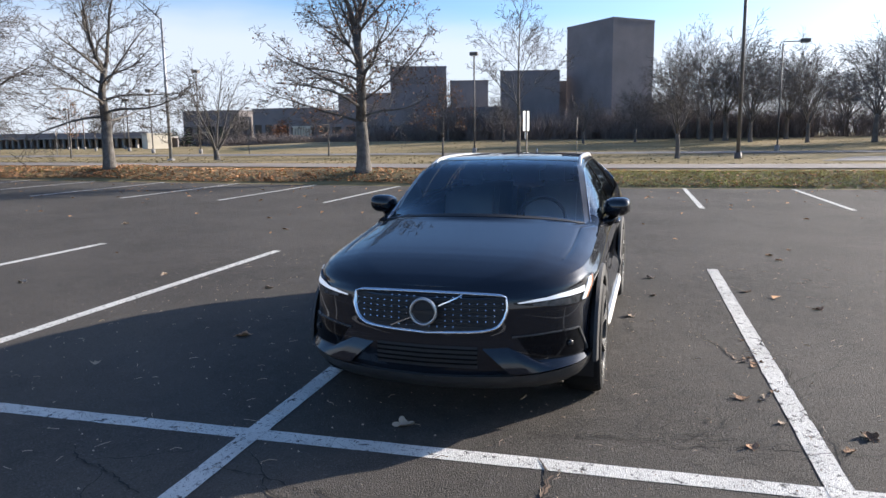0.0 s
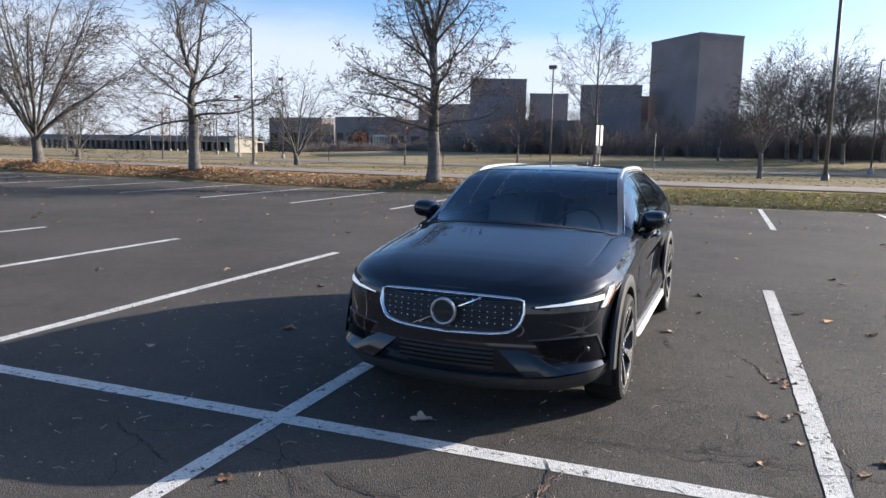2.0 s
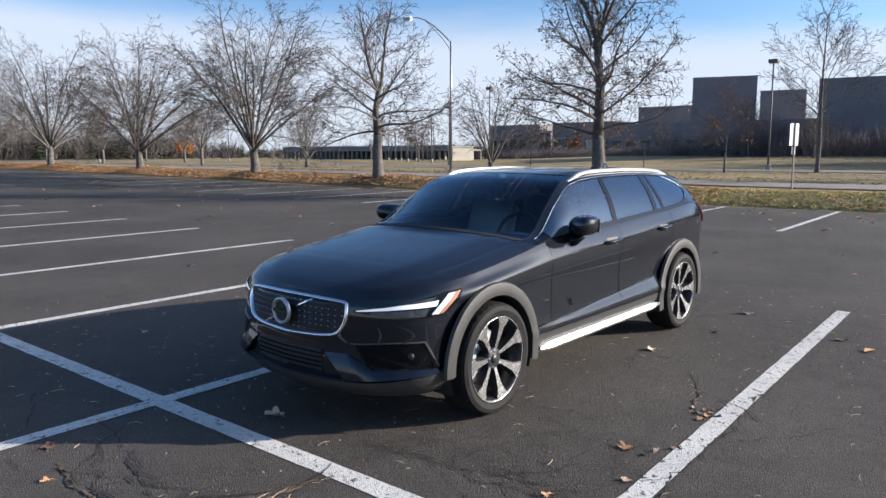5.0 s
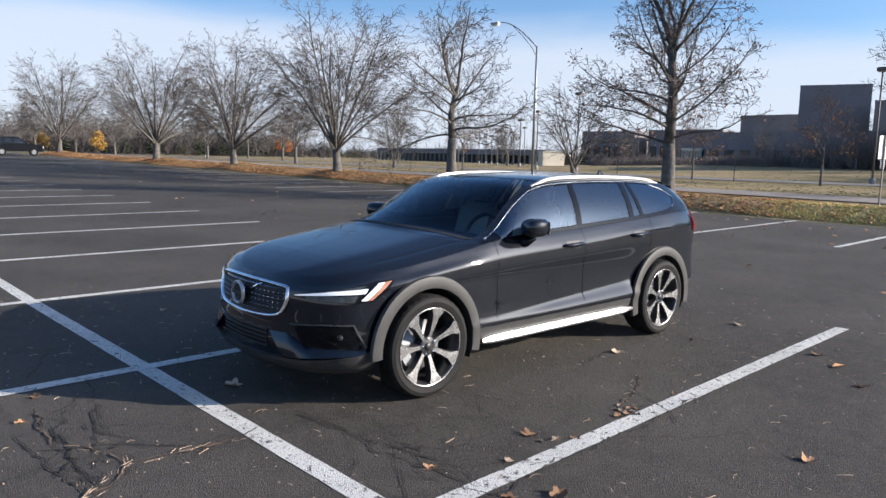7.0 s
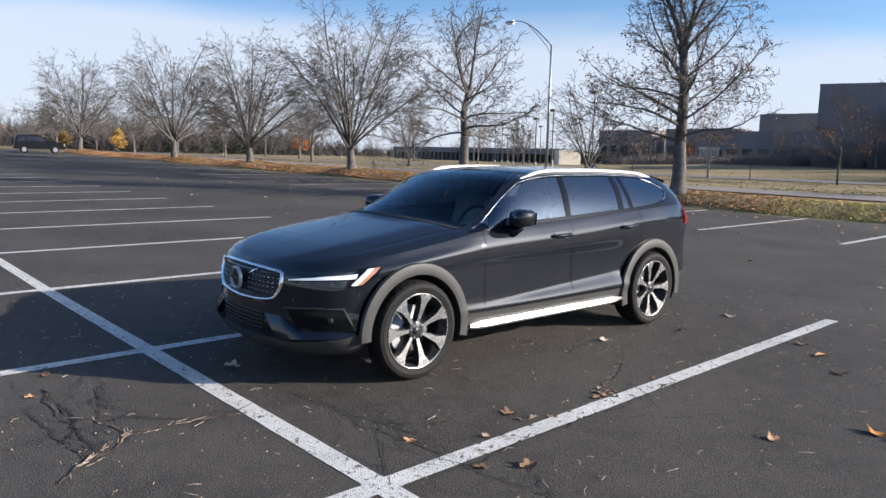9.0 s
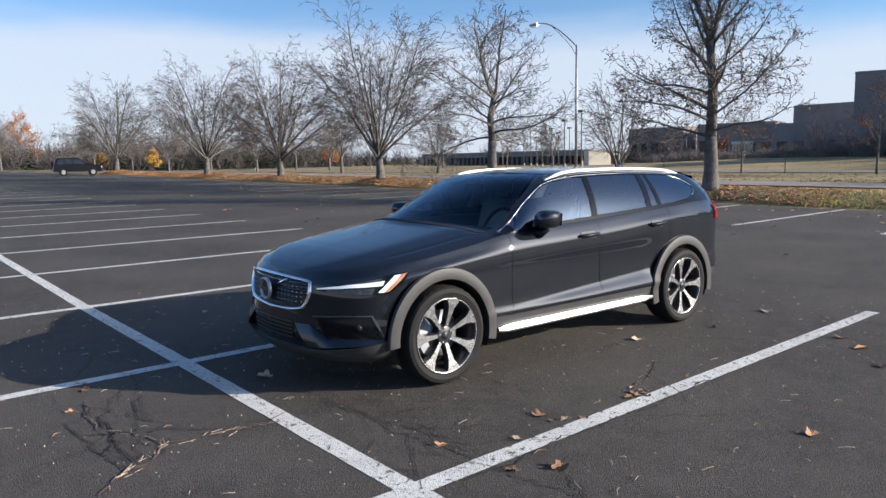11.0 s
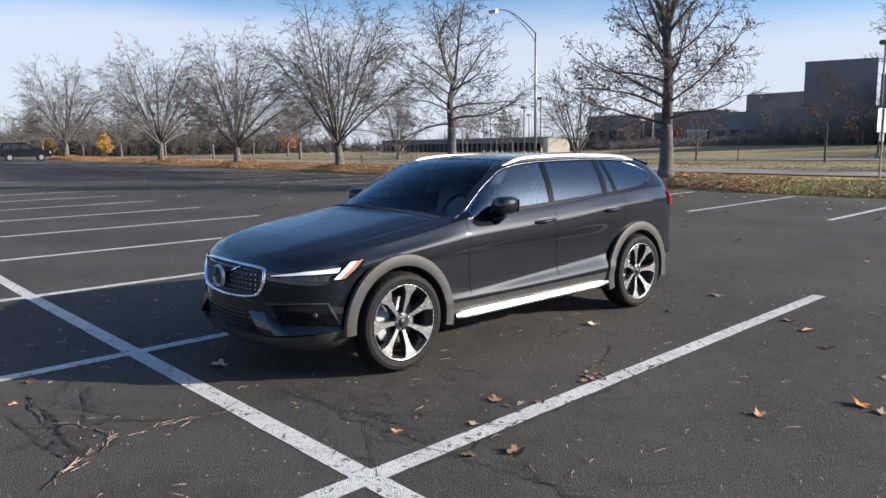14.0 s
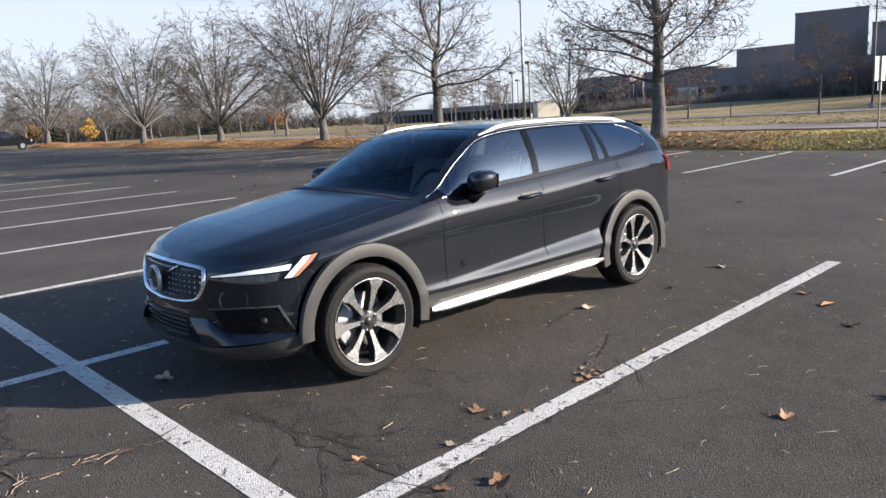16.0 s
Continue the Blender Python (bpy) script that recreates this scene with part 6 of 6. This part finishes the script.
CRACKS = [((2.04, -1.16), (1.62, -0.71), 2), ((1.62, -0.71), (1.73, -0.04), 0), ((1.62, -0.71), (1.2, -0.85), 1), ((1.2, -0.85), (0.5, -0.88), 1), ((1.2, -0.85), (1.57, -1.05), 1), ((1.68, 0.38), (2.72, 0.55), 2), ((2.0, 1.47), (2.4, 1.45), 0), ((2.0, 3.08), (2.14, 2.37), 1), ((2.52, 2.8), (2.85, 1.98), 1), ((2.75, 7.3), (3.22, 6.3), 1), ((0.12, 9.12), (1.96, 8.83), 0), ((2.6, 11.5), (2.78, 9.0), 1), ((3.36, 0.69), (3.76, 0.59), 0), ((1.61, 0.05), (1.68, -0.4), 1), ((-0.88, -0.37), (-0.17, -0.75), 2), ((2.11, 1.28), (2.3, 1.27), 0), ((1.55, 0.34), (3.0, 0.48), 3), ((3.1, 0.2), (3.075, 3.1), 1), ((3.08, 0.45), (4.2, 0.62), 1), ((0.47, -0.84), (1.12, -0.93), 1)]
DIRTY = (0, 1, 2, 8, 13, 19)
for k, (a, b, forks) in enumerate(CRACKS):
    crack(*a, *b, 0.06, 0.013 if k == 0 else 0.0095 if k in DIRTY else 0.0075, 100 + 13 * k, forks, k in DIRTY)
crack_rng = random.Random(77)
for k in range(26):
    x, y = crack_rng.uniform(-16, 9), crack_rng.uniform(-1.5, 14)
    if -0.4 < x < 2.4 and -0.5 < y < 5.5:
        continue
    t = crack_rng.uniform(0, 6.28)
    d = crack_rng.uniform(0.4, 1.6)
    crack(x, y, x + d * math.cos(t), y + d * math.sin(t), 0.08, 0.007, 500 + k, crack_rng.choice((0, 0, 1)))
# crazed patch before the car
for k in range(44):
    x, y = (crack_rng.uniform(1.5, 2.9), crack_rng.uniform(0.05, 0.8)) if k % 2 else (crack_rng.uniform(0.1, 1.7), crack_rng.uniform(-1.0, -0.55))
    t = crack_rng.gauss(0.2, 0.7)
    crack(x, y, x + 0.3 * math.cos(t), y + 0.3 * math.sin(t), 0.06, 0.0042, 700 + k)

M_LEAF = surface("curled_brown_leaf", (0.39, 0.235, 0.135), (0.28, 0.155, 0.085), scale=25, rough=0.75, bump=0.002, bump_scale=90, per_object=0.4, spec=0.25)
M_LEAF_GOLD = surface("curled_golden_leaf", (0.55, 0.25, 0.05), (0.42, 0.17, 0.04), scale=25, rough=0.7, bump=0.002, bump_scale=90, spec=0.25)
M_PALELEAF = surface("faded_leaf", (0.46, 0.36, 0.27), (0.36, 0.27, 0.19), scale=25, rough=0.8, bump=0.002, bump_scale=90, per_object=0.3, spec=0.25)


def leaf_mesh(seed):
    """A lobed maple-like leaf, curled up at its edges, with a stalk."""
    r = random.Random(seed)
    v, f = [Vector((0, 0, 0.004))], []
    lobes = 5
    n = 40
    for ring, scale in ((0, 0.5), (1, 1.0)):
        for i in range(n):
            t = 2 * math.pi * i / n
            lobe = 0.62 + 0.38 * abs(math.cos(t * lobes / 2 + 0.3)) ** 0.8 + r.uniform(-0.07, 0.07)
            if abs(t - math.pi) < 0.35:
                lobe *= 0.55
            q = lobe * scale
            curl = 0.42 * q * q * (0.65 + 0.5 * math.sin(2 * t + seed)) + r.uniform(-0.04, 0.05) * scale
            v.append(Vector((q * math.cos(t), q * math.sin(t) * (0.8 - 0.25 * abs(curl)), max(curl, 0.02))))
    for i in range(n):
        j = (i + 1) % n
        f.append((0, 1 + i, 1 + j))
        f.append((1 + i, 1 + n + i, 1 + n + j, 1 + j))
    tube_into(v, f, [Vector((-0.2, 0, 0.03)), Vector((-0.8, 0.08, 0.10)), Vector((-1.25, 0.2, 0.06))], [0.03, 0.025, 0.02], 4)
    return v, f


def leaf_thing(x, y, size, material, seed, label):
    v, f = leaf_mesh(seed)
    ob = new("fallen_leaf", mesh_of("fallen_leaf", v, f, material, True))
    r = random.Random(seed)
    ob.matrix_world = pose(x, y, lot_height(x) + 0.003, r.uniform(-8, 8), r.uniform(-8, 8), r.uniform(0, 360)) @ Matrix.Scale(size, 4)
    return tagged(ob, label, "leaf", "leaves on the asphalt")


LEAVES = [(2.73, 1.2, 0.055), (2.69, 0.45, 0.045), (3.32, 0.72, 0.062), (3.17, 0.51, 0.04), (3.98, 2.1, 0.06), (3.75, 3.8, 0.055), (3.21, 4.48, 0.055), (0.22, -0.79, 0.05), (0.65, -0.97, 0.035), (-1.12, 1.82, 0.07), (3.84, 6.95, 0.06)]
for k, (x, y, s) in enumerate(LEAVES):
    leaf_thing(x, y, s, M_LEAF, 40 + k, "curled brown dry leaf on the asphalt")
for k, (x, y, s) in enumerate([(4.34, 2.67, 0.07)]):
    leaf_thing(x, y, s, M_LEAF_GOLD, 70 + k, "curled golden-orange leaf on the asphalt")
for k, (x, y, s) in enumerate([(2.26, 5.06, 0.065), (2.05, 3.19, 0.06), (0.8, 0.31, 0.07), (-1.87, 3.64, 0.06), (-3.53, 4.08, 0.055), (-1.82, 0.9, 0.045), (-7.52, 8.39, 0.09), (-4.85, 3.26, 0.07), (2.27, 4.09, 0.04), (4.29, 3.34, 0.05), (4.46, 2.62, 0.05)]):
    leaf_thing(x, y, s, M_PALELEAF, 90 + k, "pale faded leaf lying flat on the asphalt")
# leaves caught along the worn bay line
line_rng = random.Random(3)
for k in range(16):
    y = line_rng.choice((0.84, 1.27, 1.36, 1.9, 1.95, 2.04, 2.08, 2.54)) + line_rng.gauss(0, 0.05)
    leaf_thing(2.96 + line_rng.gauss(-0.04, 0.055), y, line_rng.uniform(0.018, 0.036), M_LEAF if line_rng.random() < 0.5 else M_PALELEAF, 200 + k, "small brown leaf caught on the painted line")
# pine needles and bits
v, f = [], []
for k in range(420):
    x, y = line_rng.uniform(-3, 6), line_rng.uniform(-2, 6)
    t = line_rng.uniform(0, 6.28)
    n = line_rng.uniform(0.02, 0.09)
    tube_into(v, f, [Vector((x, y, 0.008)), Vector((x + n * math.cos(t) * 0.5, y + n * math.sin(t) * 0.5, 0.014)), Vector((x + n * math.cos(t + 0.2), y + n * math.sin(t + 0.2), 0.008))], [0.0018] * 3, 3, cap=False)
for k in range(48):
    along = line_rng.random()
    (ax, ay), (bx, by), _ = CRACKS[line_rng.choice((0, 0, 0, 1, 1, 2, 8))]
    x, y = ax + (bx - ax) * along + line_rng.gauss(0, 0.018), ay + (by - ay) * along + line_rng.gauss(0, 0.018)
    t = math.atan2(by - ay, bx - ax) + line_rng.gauss(0, 0.45)
    n = line_rng.uniform(0.03, 0.08)
    tube_into(v, f, [Vector((x, y, 0.009)), Vector((x + n * math.cos(t), y + n * math.sin(t), 0.012))], [0.0014, 0.001], 3, cap=False)
for k in range(2600):
    x, y = line_rng.uniform(-4, 8), line_rng.uniform(-2, 7)
    s = 0.0028 + 0.007 * line_rng.random() ** 3
    i = len(v)
    v += [Vector((x - s, y, 0.006)), Vector((x, y - s * 0.7, 0.006)), Vector((x + s, y, 0.006)), Vector((x, y + s * 0.8, 0.006)), Vector((x, y, 0.006 + s))]
    f += [(i, i + 1, i + 4), (i + 1, i + 2, i + 4), (i + 2, i + 3, i + 4), (i + 3, i, i + 4)]
tagged(new("ground_litter", mesh_of("ground_litter", v, f, M_PALELEAF)), "pale grit, twigs and needles on the asphalt", "litter", kind="stuff")


# ---- the distant parked sport-utility car ----
def far_suv(x, y, turn):
    top = empty("sport_utility_car", x, y, lot_height(x), turn)
    outline = [(-2.3, 0.42), (-2.32, 0.75), (-2.28, 1.02), (-2.12, 1.55), (-1.95, 1.68), (-0.2, 1.72), (0.15, 1.66), (0.85, 1.12), (1.9, 1.02), (2.2, 0.92), (2.28, 0.6), (2.22, 0.40)]
    v, f = [], []
    n = len(outline)
    for xx, tuck in ((-0.9, 0), (0.9, 0)):
        for yy, zz in outline:
            inset = 0.16 * max(0, zz - 1.05) / 0.65
            v.append(Vector((xx * (1 - inset), yy, zz)))
    f = [(i, i + 1, n + i + 1, n + i) for i in range(n - 1)] + [(n - 1, 0, n, 2 * n - 1), tuple(range(n)), tuple(reversed(range(n, 2 * n)))]
    meshpart("body", v, f, M_SUV, top)
    for side in (-1, 1):
        for y0, y1, y2, y3 in ((-2.0, -1.35, -1.32, -1.88), (-1.22, -0.48, -0.48, -1.22), (-0.38, 0.62, 0.22, -0.38)):
            def at(yy, zz):
                return Vector((side * (0.9 * (1 - 0.16 * max(0, zz - 1.05) / 0.65) + 0.006), yy, zz))
            meshpart("window", [at(y0, 1.12), at(y1, 1.12), at(y2, 1.56), at(y3, 1.56)], [(0, 1, 2, 3) if side > 0 else (3, 2, 1, 0)], M_SUVGLASS, top)
        for yy in (-1.45, 1.4):
            wv, wf = [], []
            tube_into(wv, wf, [Vector((side * 0.70, yy, 0.36)), Vector((side * 0.92, yy, 0.36))], [0.36, 0.36], 24)
            wheel_ob = meshpart("wheel", wv, wf, M_RUBBER, top)
            wv, wf = [], []
            tube_into(wv, wf, [Vector((side * 0.90, yy, 0.36)), Vector((side * 0.935, yy, 0.36))], [0.23, 0.20], 20)
            meshpart("rim", wv, wf, M_GALV, wheel_ob)
    for xx in (-0.62, 0.62):
        bm = bmesh.new()
        box(bm, xx - 0.2, xx + 0.2, 2.2, 2.3, 0.72, 0.88, 0.02)
        part("head_lamp", bm, M_SIGN, top)
        bm = bmesh.new()
        box(bm, xx - 0.02, xx + 0.02, -1.8, -0.2, 1.72, 1.78, 0.01)
        part("roof_rail", bm, M_DARKPOLE, top)
    bm = bmesh.new()
    box(bm, -0.92, 0.92, 2.16, 2.36, 0.40, 0.62, 0.04)
    box(bm, -0.92, 0.92, -2.4, -2.2, 0.42, 0.66, 0.04)
    part("bumper", bm, M_MATTE, top)
    bm = bmesh.new()
    box(bm, -0.4, 0.4, -2.52, -2.34, 0.8, 1.4, 0.05)
    part("spare_wheel_cover", bm, M_MATTE, top)
    return tagged(top, "black boxy sport-utility car parked far off", "car")


M_SUVGLASS = surface("sunlit_side_glass", (0.02, 0.023, 0.027), (0.035, 0.04, 0.045), scale=3, rough=0.12, spec=0.5)
M_SUV = surface("dark_blue_black_paint", (0.005, 0.006, 0.008), (0.008, 0.009, 0.011), scale=4, rough=0.35, spec=0.25)
far_suv(-74.6, 16.6, -10).scale = (1.0, 0.94, 1.08)
